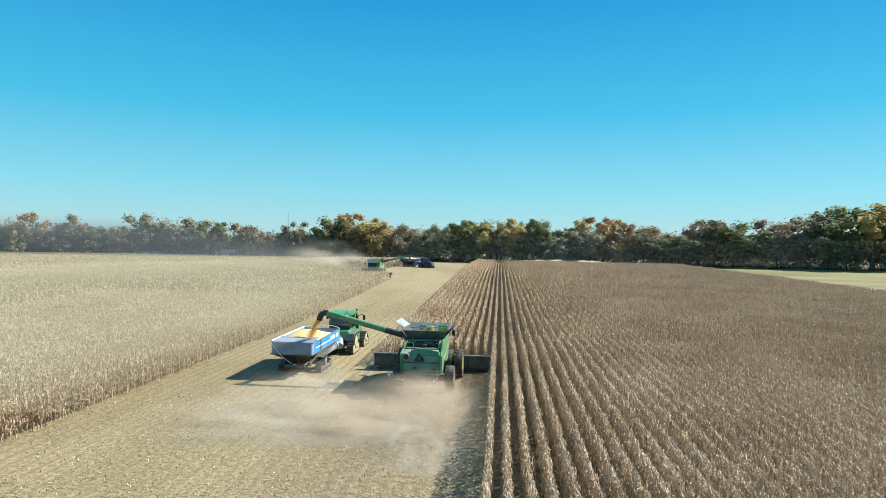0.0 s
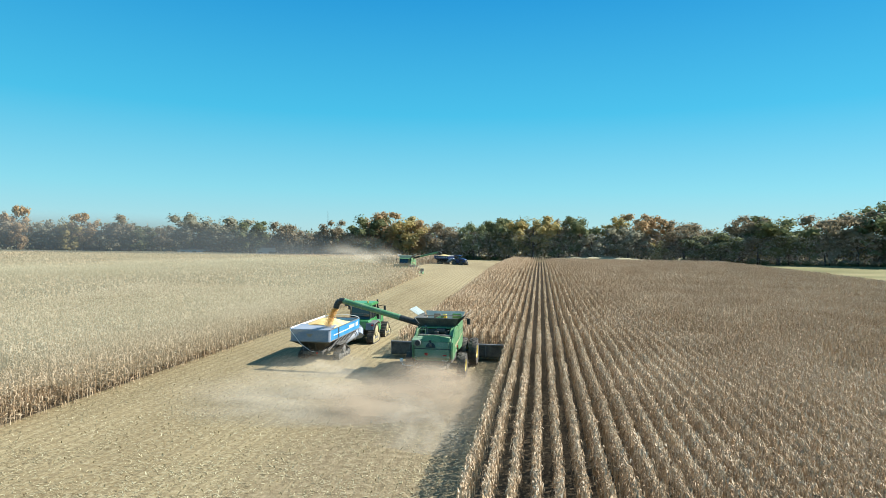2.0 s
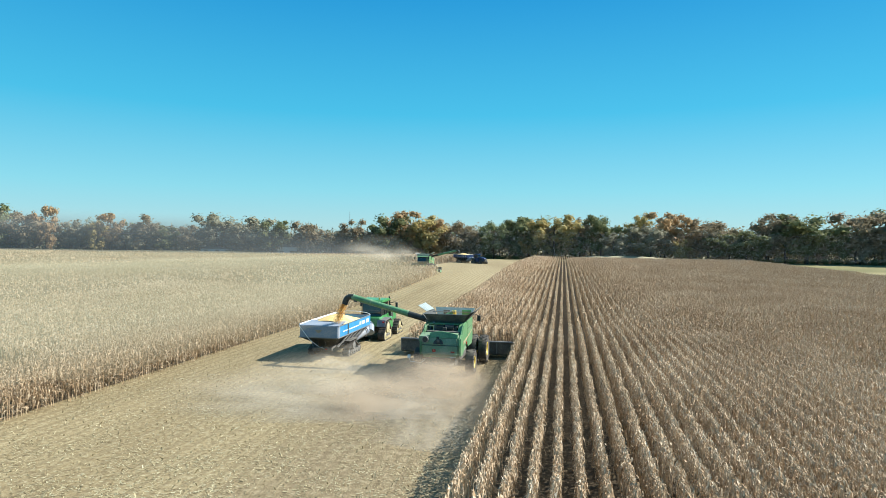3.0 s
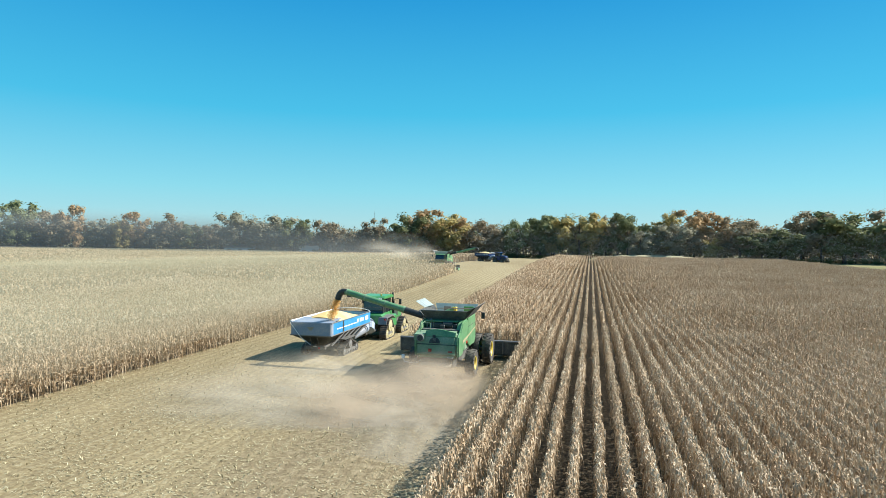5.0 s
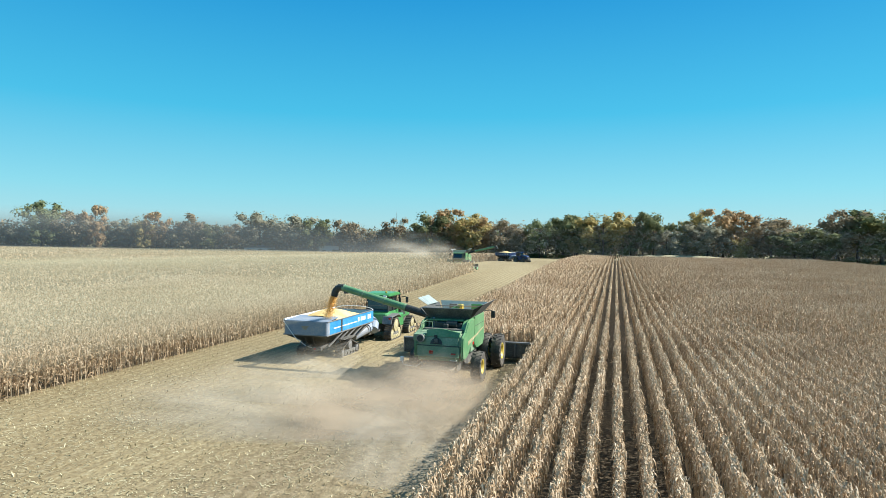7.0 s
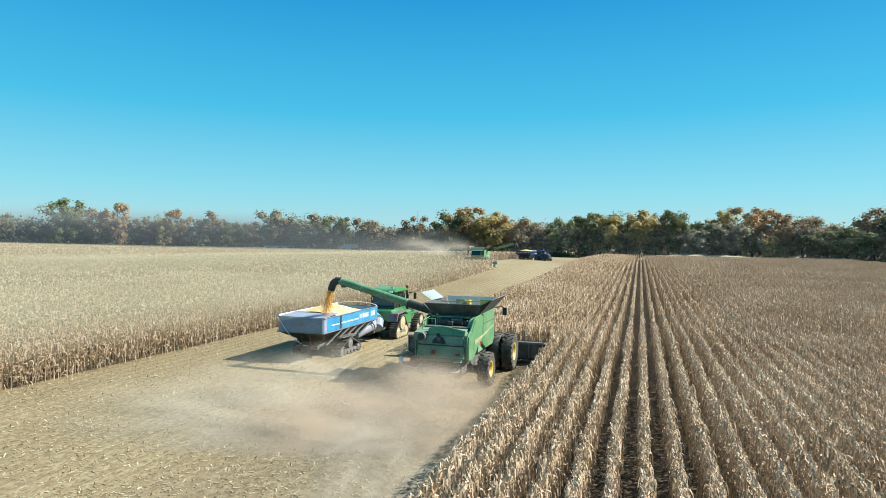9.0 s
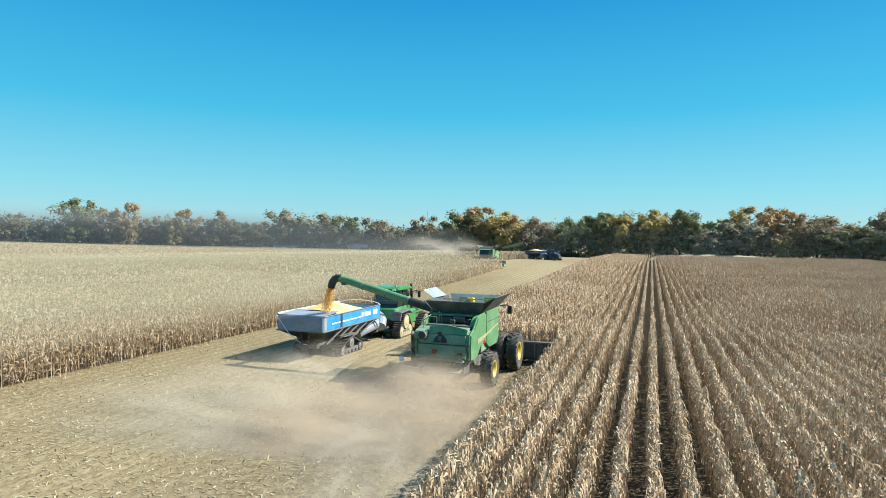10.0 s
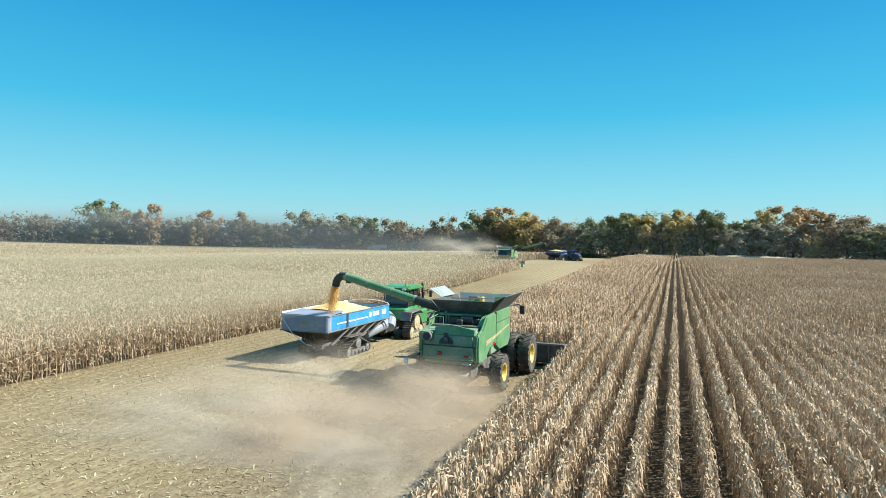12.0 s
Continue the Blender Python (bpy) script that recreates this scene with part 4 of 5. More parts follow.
    bm = bmesh.new()
    bmesh.ops.create_grid(bm, x_segments=14, y_segments=16, size=1)
    for v in bm.verts:
        gx, gy = v.co.x, v.co.y
        v.co = Vector((gx * 1.16, 1.8 + gy * 1.45, 3.47 + 0.16 * (1 - gx * gx) * (1 - gy * gy) + 0.02 * math.sin(gx * 9 + gy * 5)))
    part("grain_heap", bm, M["corn_grain"], c, "shelled yellow corn in the tank", True)
    # cab in front of the tank
    part("cab_glass", prism([(3.5, 1.9), (3.5, 3.35), (4.9, 3.35), (5.25, 2.3), (4.9, 1.9)], -0.95, 0.95, 0.04), M["glass"], c)
    part("cab_roof", prism([(3.45, 3.35), (3.45, 3.55), (4.9, 3.58), (5.2, 3.38)], -1.1, 1.1, 0.05), G, c)
    for s in (1, -1):
        part("mirror_arm", pipe([(s * 1.0, 4.9, 3.4), (s * 1.4, 5.1, 3.45), (s * 1.6, 5.1, 3.35)], 0.03), K, c)
        part("mirror", boxes((s * 1.6 - 0.13, 5.05, 2.95, s * 1.6 + 0.13, 5.15, 3.4), bevel=0.03), K, c)
    # unloading auger, swung out to the left
    part("auger_elbow", pipe([(-1.0, 0.95, 2.6), (-1.15, 0.95, 3.3), (-1.5, 1.05, 3.52)], 0.26, 14), SD, c, smooth=False)
    a0, a1, a2 = Vector((-1.2, 1.0, 3.42)), Vector((-2.9, 1.2, 3.82)), Vector((-7.35, 1.78, 4.86))
    part("auger_base_tube", pipe([a0, a1], 0.215, 16), K, c, "dark lower section of the auger")
    at = part("auger_tube", pipe([a1, a2], 0.21, 18), G, c, "long green unloading auger tube")
    for f in (0.02, 0.33, 0.66, 0.97):
        p = a1.lerp(a2, f)
        d = (a2 - a1).normalized()
        part("clamp_band", pipe([p - d * 0.035, p + d * 0.035], 0.235, 18), M["green_dusty"], at)
    part("spout_boot", pipe([a2 + Vector((0.1, 0, 0)), a2 + Vector((-0.3, 0.02, 0.0)), a2 + Vector((-0.52, 0.04, -0.24)), a2 + Vector((-0.6, 0.05, -0.55))], 0.215, 14), K, at, "black rubber spout")
    part("spout_bracket", boxes((-7.2, 1.6, 4.5, -6.95, 1.9, 4.66), bevel=0.02), SD, at)
    # wheels
    for s in (1, -1):
        wheel(c, s * 1.78, 0.0, 0.86, 0.6, s, 18)
        wheel(c, s * 1.35, 4.2, 1.05, 0.6, s)
        wheel(c, s * 2.12, 4.2, 1.05, 0.6, s)
        xa, xb = sorted((s * 0.5, s * 1.7))
        part("rear_axle", boxes((xa, -0.12, 0.7, xb, 0.12, 0.95), bevel=0.03), SD, c)
        part("front_axle", boxes((xa, 4.05, 0.9, xb, 4.35, 1.2), bevel=0.03), SD, c)
    part("feeder_house", prism([(4.6, 0.9), (4.6, 1.7), (6.2, 1.2), (6.2, 0.5)], -0.7, 0.7, 0.04), G, c)
    # corn head
    hx0, hx1 = -4.6 + head_shift, 4.6 + head_shift
    head = part("head_frame", prism([(6.0, 0.35), (6.0, 1.28), (6.12, 1.34), (6.25, 1.28), (6.3, 0.5), (6.9, 0.3), (6.9, 0.22), (6.1, 0.25)], hx0, hx1, 0.02), M["steel_dark"], c, "wide dark corn head frame")
    for i in range(7):
        xx = hx0 + 0.05 + i * (hx1 - hx0 - 0.1) / 6
        part("frame_rib", boxes((xx - 0.04, 5.93, 0.35, xx + 0.04, 6.0, 1.26), bevel=0.01), M["grey_steel"], head)
    part("top_beam", boxes((hx0, 5.92, 1.2, hx1, 6.06, 1.32), bevel=0.02), M["grey_steel"], head)
    part("cross_roll", pipe([(hx0 + 0.1, 6.5, 0.62), (hx1 - 0.1, 6.5, 0.62)], 0.2, 12), M["grey_steel"], head)
    for i in range(13):
        xx = hx0 + 0.02 + i * (hx1 - hx0 - 0.04) / 12
        bm = bmesh.new()
        w = 0.2 if 0 < i < 12 else 0.16
        base = [(-w, 6.7, 0.25), (w, 6.7, 0.25), (w * 0.6, 6.75, 0.72), (-w * 0.6, 6.75, 0.72)]
        mid = [(-w * 0.9, 7.5, 0.16), (w * 0.9, 7.5, 0.16), (w * 0.5, 7.5, 0.52), (-w * 0.5, 7.5, 0.52)]
        rings = [[bm.verts.new((xx + a, b, z)) for a, b, z in r] for r in (base, mid)]
        tip = bm.verts.new((xx, 8.25, 0.08))
        bm.faces.new(rings[0][::-1])
        for k in range(4):
            bm.faces.new((rings[0][k], rings[0][(k + 1) % 4], rings[1][(k + 1) % 4], rings[1][k]))
            bm.faces.new((rings[1][k], rings[1][(k + 1) % 4], tip))
        part("snout", bm, G, head, "green divider snout", True)
    return c


# ---- tractor ----
def tractor(x, y, turn, paint, label, group, wheel_mat, size=1.0):
    t = thing("tractor", x, y, label, "tractor", group, turn)
    P, K, SD = M[paint], M["black_sheet"], M["steel_dark"]
    # four crawler units; origin under the rear tracks' middle
    for s in (1, -1):
        track_unit(t, s * 0.98, 0.1, 2.05, 1.42, 0.5, 3, 0.1, wheel_mat)
        track_unit(t, s * 1.0, 3.55, 1.9, 1.12, 0.46, 2, 0.0, wheel_mat)
        f = part("fender", prism([(-1.05, 1.1), (-0.85, 1.58), (0.5, 1.66), (0.95, 1.4), (0.95, 1.34), (0.45, 1.58), (-0.75, 1.5), (-0.98, 1.08)], s * 0.98 - 0.32, s * 0.98 + 0.32, 0.015), M["grey_steel"], t, "dusty dark fender")
        part("fender_lamp", boxes((s * 1.15 - 0.06, -0.98, 1.4, s * 1.15 + 0.06, -0.92, 1.5), bevel=0.01), M["red_lens"], f)
    part("chassis", boxes((-0.4, -1.0, 0.55, 0.4, 4.6, 1.05), (-0.95, -0.15, 0.6, 0.95, 0.35, 0.95), (-0.95, 3.35, 0.45, 0.95, 3.75, 0.75), bevel=0.04), SD, t)
    hood = part("hood", prism([(1.75, 1.0), (1.75, 2.05), (2.6, 2.1), (4.5, 1.86), (4.8, 1.6), (4.85, 1.0)], -0.52, 0.52, 0.08), P, t, "long sloping bonnet")
    part("grille", boxes((-0.42, 4.78, 1.05, 0.42, 4.87, 1.55), bevel=0.02), K, hood)
    for sx in (-0.525, 0.525):
        part("side_screen", boxes((sx - 0.01, 2.3, 1.2, sx + 0.01, 3.9, 1.65), bevel=0.005), K, hood)
    part("front_weights", boxes((-0.45, 4.9, 0.75, 0.45, 5.25, 1.2), bevel=0.04), SD, t)
    part("rear_deck", boxes((-0.85, -0.75, 1.05, 0.85, 0.05, 1.75), bevel=0.07), P, t)
    part("fuel_tank", boxes((0.55, 1.0, 0.62, 0.95, 2.4, 1.5), bevel=0.08), P, t)
    part("fuel_tank", boxes((-0.95, 1.0, 0.62, -0.55, 2.4, 1.5), bevel=0.08), P, t)
    # cab: lower shell, glass, pillars, roof
    cab = part("cab_shell", prism([(-0.15, 1.25), (-0.25, 1.8), (1.7, 1.8), (1.75, 1.2)], -0.8, 0.8, 0.05), P, t, "cab shell")
    part("cab_glass", prism([(-0.22, 1.8), (-0.12, 2.78), (1.45, 2.78), (1.68, 1.8)], -0.76, 0.76, 0.04, lambda yy, zz: 0.94 if zz > 2.5 else 1.0), M["glass"], cab)
    for s in (1, -1):
        for a, b in (((s * 0.79, -0.24, 1.8), (s * 0.74, -0.14, 2.8)), ((s * 0.79, 0.72, 1.8), (s * 0.74, 0.68, 2.8)), ((s * 0.79, 1.69, 1.8), (s * 0.74, 1.46, 2.8))):
            part("pillar", pipe([a, b], 0.035, 6), K, cab)
    part("roof", prism([(-0.42, 2.8), (-0.45, 2.9), (-0.2, 3.02), (1.4, 3.04), (1.85, 2.9), (1.8, 2.8)], -0.92, 0.92, 0.05), P, cab, "rounded cab roof")
    part("roof_lamp", boxes((-0.75, -0.49, 2.8, -0.5, -0.44, 2.9), (0.5, -0.49, 2.8, 0.75, -0.44, 2.9), bevel=0.01), M["white_paint"], cab)
    for s in (1, -1):
        m = part("mirror_arm", pipe([(s * 0.8, 1.6, 2.6), (s * 1.35, 1.65, 2.72), (s * 1.45, 1.65, 2.6)], 0.025), K, cab)
        part("mirror", boxes((s * 1.45 - 0.09, 1.6, 2.28, s * 1.45 + 0.09, 1.68, 2.68), bevel=0.02), K, m)
    part("exhaust_stack", pipe([(0.78, 1.95, 1.6), (0.78, 1.95, 2.95), (0.78, 1.88, 3.1)], 0.07), K, t)
    part("air_intake", pipe([(0.92, 1.75, 1.6), (0.92, 1.75, 2.55)], 0.06), K, t)
    t.scale = (size, size, size)
    part("steps", boxes((-1.15, 1.2, 0.45, -0.85, 1.7, 0.5), (-1.12, 1.2, 0.75, -0.85, 1.7, 0.8), bevel=0.01), SD, t)
    part("drawbar", boxes((-0.06, -1.9, 0.45, 0.06, -0.6, 0.55), bevel=0.01), SD, t)
    part("beacon", lathe([(-0.05, 0.06), (0.05, 0.06)], 0.55, 0.0, 3.09, 10), M["yellow"], cab)
    return t


# ---- grain cart ----
def grain_cart(x, y, turn, label, group, paint="blue_paint", full=True):
    """Origin on the ground below the middle of the box's rear end."""
    c = thing("grain_cart", x, y, label, "grain cart", group, turn)
    B, BD, SD, K = M[paint], M["blue_dusty"], M["steel_dark"], M["black_sheet"]
    W, Y1, ZT, ZB = 1.56, 7.6, 2.56, 1.74
    # upright upper walls
    part("side_wall", boxes((W - 0.05, 0.165, ZB, W, Y1, ZT), bevel=0.012), B, c, "bright blue side wall")
    part("side_wall", boxes((-W, 0.165, ZB, -W + 0.05, Y1, ZT), bevel=0.012), B, c, "bright blue side wall")
    part("front_wall", boxes((-W + 0.052, Y1 - 0.05, ZB, W - 0.052, Y1 - 0.002, ZT), bevel=0.012), B, c)
    # rear panel, bent round both corners
    plan = [(W, 0.32), (W, 0.12), (W - 0.04, 0.03), (W - 0.11, -0.03), (W - 0.2, -0.06)]
    plan = [(a + 0.004, b) for a, b in plan] + [(-a - 0.004, b) for a, b in reversed(plan)]
    bm = bmesh.new()
    ring = [[bm.verts.new((a, b, z)) for a, b in plan] for z in (ZB, ZT + 0.02)]
    bm.faces.new(ring[0])
    bm.faces.new(ring[1][::-1])
    for k in range(len(plan)):
        n = (k + 1) % len(plan)
        bm.faces.new((ring[0][k], ring[0][n], ring[1][n], ring[1][k]))
    part("rear_wall", bm, BD, c, "dusty grey-blue rear panel bent round the corners")
    part("rear_cover", slab([(-W + 0.02, 0.02, ZT + 0.03), (W - 0.02, 0.02, ZT + 0.03), (W - 0.1, 2.0, ZT + 0.14), (-W + 0.1, 2.0, ZT + 0.14)], 0.03), BD, c, "dusty deck over the rear of the box")
    part("rear_emblem", slab([(-0.28, -0.066, 2.3), (-0.09, -0.066, 2.06), (0.09, -0.066, 2.06), (0.28, -0.066, 2.3)], 0.008), M["dusty_tan"], c, "small faded shield emblem")
    part("lower_rail", boxes((-W - 0.02, -0.08, ZB - 0.07, W + 0.02, 0.02, ZB), (W - 0.03, -0.05, ZB - 0.07, W + 0.03, Y1 + 0.02, ZB), (-W - 0.03, -0.05, ZB - 0.07, -W + 0.03, Y1 + 0.02, ZB), bevel=0.01), M["grey_steel"], c)
    part("top_rail", pipe([(W, 0.05, ZT + 0.02), (W, Y1, ZT + 0.02), (-W, Y1, ZT + 0.02), (-W, 0.05, ZT + 0.02)], 0.035), M["grey_steel"], c)
    # sloping hopper below
    bm = bmesh.new()
    top = [(-W + 0.03, 0.02), (W - 0.03, 0.02), (W - 0.03, Y1 - 0.02), (-W + 0.03, Y1 - 0.02)]
    low = [(-0.35, 1.9), (0.35, 1.9), (0.35, 5.9), (-0.35, 5.9)]
    a = [bm.verts.new((p, q, ZB - 0.05)) for p, q in top]
    b = [bm.verts.new((p, q, 0.72)) for p, q in low]
    bm.faces.new(a)
    bm.faces.new(b[::-1])
    for i in range(4):
        bm.faces.new((a[i], b[i], b[(i + 1) % 4], a[(i + 1) % 4]))
    part("hopper", bm, K, c, "dark sloping hopper bottom")
    # white stripe, strap and lettering bars on the side walls
    for s in (1, -1):
        fx = s * (W + 0.003)
        o = lambda y0, z0, y1, z1: boxes((min(fx, fx + s * 0.006), y0, z0, max(fx, fx + s * 0.006), y1, z1), bevel=0)
        st = part("stripe", o(0.9, 2.05, 4.6, 2.12), M["white_paint"], c, "white stripe")
        part("strap", o(1.95, ZB - 0.05, 2.2, ZT), K, c, "dark strap")
        for k, (w, h) in enumerate(((0.2, 0.28), (0.1, 0.28), (0.22, 0.28), (0.2, 0.28), (0.2, 0.28))):
            part("mark", o(4.75 + k * 0.28, 2.06, 4.75 + k * 0.28 + w, 2.06 + h), M["white_paint"], c, "white mark")
        for k in range(2):
            part("mark", o(6.5 + k * 0.34, 2.04, 6.76 + k * 0.34, 2.36), M["white_paint"], c, "white mark")
        # braces under the box
        for q in (1.6, 2.6, 3.7, 4.9, 6.0):
            part("brace", pipe([(s * (W - 0.05), q + 0.8, ZB - 0.06), (s * 1.0, q - 0.3, 0.8)], 0.065, 6), M["grey_steel"], c)
        part("side_beam", boxes((min(s * 0.55, s * 0.75), 0.8, 0.72, max(s * 0.55, s * 0.75), 6.6, 0.9), bevel=0.02), SD, c)
        track_unit(c, s * 1.42, 3.3, 2.9, 1.05, 0.5, 4, 0.0, "grey_steel")
        part("track_guard", boxes((min(s * 1.05, s * 1.6), 2.4, 1.09, max(s * 1.05, s * 1.6), 4.3, 1.13), bevel=0.01), SD, c)
    part("axle", boxes((-1.2, 3.05, 0.42, 1.2, 3.5, 0.8), bevel=0.03), SD, c)
    part("rear_ladder", pipe([(-0.3, 0.35, ZB), (-0.3, 0.9, 0.75), (0.25, 0.9, 0.75), (0.25, 0.35, ZB)], 0.03), SD, c)
    part("rear_frame", boxes((-0.8, 0.6, 0.62, 0.8, 0.85, 0.85), (-0.1, -0.1, 0.85, 0.1, 0.7, 1.0), bevel=0.02), SD, c)
    part("tail_lamp", boxes((0.3, 0.53, 0.7, 0.45, 0.6, 0.8), bevel=0.01), M["red_lens"], c)
    part("tarp_cable", pipe([(-W, -0.05, ZT), (-0.7, -0.1, 1.55), (0.05, 0.1, 0.95), (0.3, 0.3, 0.88)], 0.024, 5), M["white_paint"], c, "pale slack tarp cable")
    part("tarp_roll", pipe([(-W - 0.02, 0.1, ZT + 0.08), (-W - 0.02, Y1 - 0.1, ZT + 0.1)], 0.07, 10), M["white_paint"], c, "pale rolled tarp along the top edge")
    bow = [(W * math.cos(k * math.pi / 8), Y1 - 0.06, ZT + 0.02 + 0.28 * math.sin(k * math.pi / 8)) for k in range(9)]
    part("tarp_bow", pipe(bow, 0.03, 6), M["white_paint"], c)
    # pole and folded unloading auger at the front corner
    part("pole", prism([(6.2, 0.6), (6.2, 0.85), (9.4, 0.62), (9.4, 0.45)], -0.2, 0.2, 0.02), SD, c)
    fa = part("folded_auger", pipe([(0.55, 6.2, 0.75), (1.1, 7.5, 1.15), (1.15, 8.7, 1.35)], 0.34, 14), M["blue_dusty"], c, "grey-blue auger folded at the front corner")
    part("auger_hood", pipe([(1.35, 8.0, 1.0), (1.2, 8.5, 1.45), (0.75, 8.9, 1.6), (0.1, 8.9, 1.6)], 0.42, 14), M["blue_dusty"], fa)
    part("auger_flange", pipe([(1.0, 7.3, 1.12), (1.02, 7.38, 1.14)], 0.37, 14), SD, fa)
    for k in range(2):
        part("hose", pipe([(0.2 + 0.15 * k, 8.0, 0.8), (0.25 + 0.1 * k, 8.9, 1.1), (0.15, 9.6, 0.75)], 0.025, 5), K, c)
    if full:
        bm = bmesh.new()
        bmesh.ops.create_grid(bm, x_segments=22, y_segments=40, size=1)
        for v in bm.verts:
            gx, gy = v.co.x, v.co.y
            yy = 1.6 + (gy + 1) / 2 * 5.9
            peak = 0.42 * max(0.0, 1 - ((yy - 3.0) / 2.4) ** 2) + 0.18 * max(0.0, 1 - ((yy - 4.6) / 2.4) ** 2)
            sag = -0.5 * max(0.0, (yy - 5.6) / 1.9)
            v.co = Vector((gx * (W - 0.06), yy, ZT - 0.06 + peak * (1 - gx * gx) + sag + 0.015 * noise.noise(Vector((gx * 6, gy * 18, 0)))))
        part("grain_heap", bm, M["corn_grain"], c, "heaped yellow shelled corn", True)
    return c


def build_machines():
    near = combine(-4.3, 0.0, -0.15)
    far = copy_thing(near, pose(-27.4, FAR_CUT + 1.5, float(ground_z(-27.4, FAR_CUT)), 0, 0, 180))
    far["label"] = "green combine harvester cutting toward the camera, far off in the corn"
    grain_cart(-14.35, 2.0, 0.0, "blue grain cart on crawler tracks, heaped with yellow corn", "grain carts")
    tractor(-13.5, 12.4, 0.0, "green_bright", "green four-track tractor pulling the grain cart", "tractors", "cream", 1.2)
    far_turn = -134.0
    tractor(-23.6, 150.5, far_turn, "navy_paint", "dark blue tractor pulling a cart across the stubble", "tractors", "steel_dark")
    grain_cart(-30.9, 157.6, far_turn, "dark blue grain cart far off on the stubble", "grain carts", "navy_paint")


build_machines()


# ---- falling grain, airborne dust and imitated haze ----
def flakes(name, centre_fn, n, size, mat, seed, label, category):
    rng = np.random.default_rng(seed)
    p = centre_fn(rng, n)
    n = len(p)
    u, v = rng.normal(0, 1, (n, 3)), rng.normal(0, 1, (n, 3))
    u /= np.linalg.norm(u, axis=1)[:, None]
    v /= np.linalg.norm(v, axis=1)[:, None]
    s = (size * rng.uniform(0.5, 1.3, n))[:, None]
    return tagged(soup(name, np.stack([p - u * s, p + v * s, p + u * s * 0.6 - v * s * 0.8], 1), mat), label, category, kind="stuff")


M["dust"] = material("pale_dust", [(0.39, 0.32, 0.23), (0.44, 0.37, 0.27), (0.50, 0.425, 0.32)], 1.0, scale=0.4, fine=4, bump=0, island=0.3, through_light=0.25, spec=0.0)
M["haze"] = material("pale_haze_dust", [(0.52, 0.525, 0.41), (0.62, 0.62, 0.50)], 1.0, scale=0.4, fine=4, bump=0, island=0.2, through_light=0.5, spec=0.0)
# pale blue flake colour that imitates distance haze
M["haze_standin"] = material("bluish_haze_standin", [(0.36, 0.42, 0.45), (0.42, 0.48, 0.51)], 1.0, scale=0.4, fine=4, bump=0, island=0.2, through_light=0.3, spec=0.0)
for _m in (M["dust"], M["haze"], M["haze_standin"]):
    # one fixed normal lights dust and haze flakes alike, whichever way they lie
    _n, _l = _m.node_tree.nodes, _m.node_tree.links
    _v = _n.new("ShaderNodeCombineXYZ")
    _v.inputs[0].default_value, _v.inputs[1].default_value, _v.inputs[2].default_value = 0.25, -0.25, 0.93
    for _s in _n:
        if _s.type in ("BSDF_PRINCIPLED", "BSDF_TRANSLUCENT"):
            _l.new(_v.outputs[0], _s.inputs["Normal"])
M["grain_fall"] = material("falling_corn", [(0.50, 0.25, 0.05), (0.70, 0.40, 0.10), (0.85, 0.56, 0.18)], 0.6, scale=2, fine=20, bump=0, island=0.5)


def grain_path(rng, n):
    f = rng.uniform(0, 1, n)
    start, end = np.array([-12.27, 1.85, 4.3]), np.array([-13.35, 3.2, 2.72])
    p = start + (end - start) * np.stack([f, f, f ** 1.25], -1)
    w = 0.09 + 0.10 * f
    return p + rng.normal(0, 1, (n, 3)) * w[:, None] * np.array([1, 1, 0.6])


def dust_cloud(puffs, near=True):
    """Points in soft overlapping puffs (x, y, z, radius x, y, z, share)."""
    def fn(rng, n):
        q = np.array(puffs)
        i = rng.choice(len(q), n, p=q[:, 6] / q[:, 6].sum())
        p = q[i, :3] + rng.normal(0, 0.45, (n, 3)) * q[i, 3:6]
        wisp = np.sin(p[:, 0] * 0.9 + 0.7 * np.sin(p[:, 1] * 0.7 + p[:, 2])) * np.sin(p[:, 1] * 0.7 + 0.9 * np.sin(p[:, 0] * 0.6 + 1.4 * p[:, 2]))
        behind = np.where(p[:, 0] < -7.5, np.where(p[:, 0] > -12.4, 3.5, -0.6), -2.45)
        p = p[(p[:, 2] > 0.05) & ((p[:, 1] < behind) | (not near)) & (wisp > rng.uniform(-1.2, 0.6, len(p)))]
        return p
    return fn


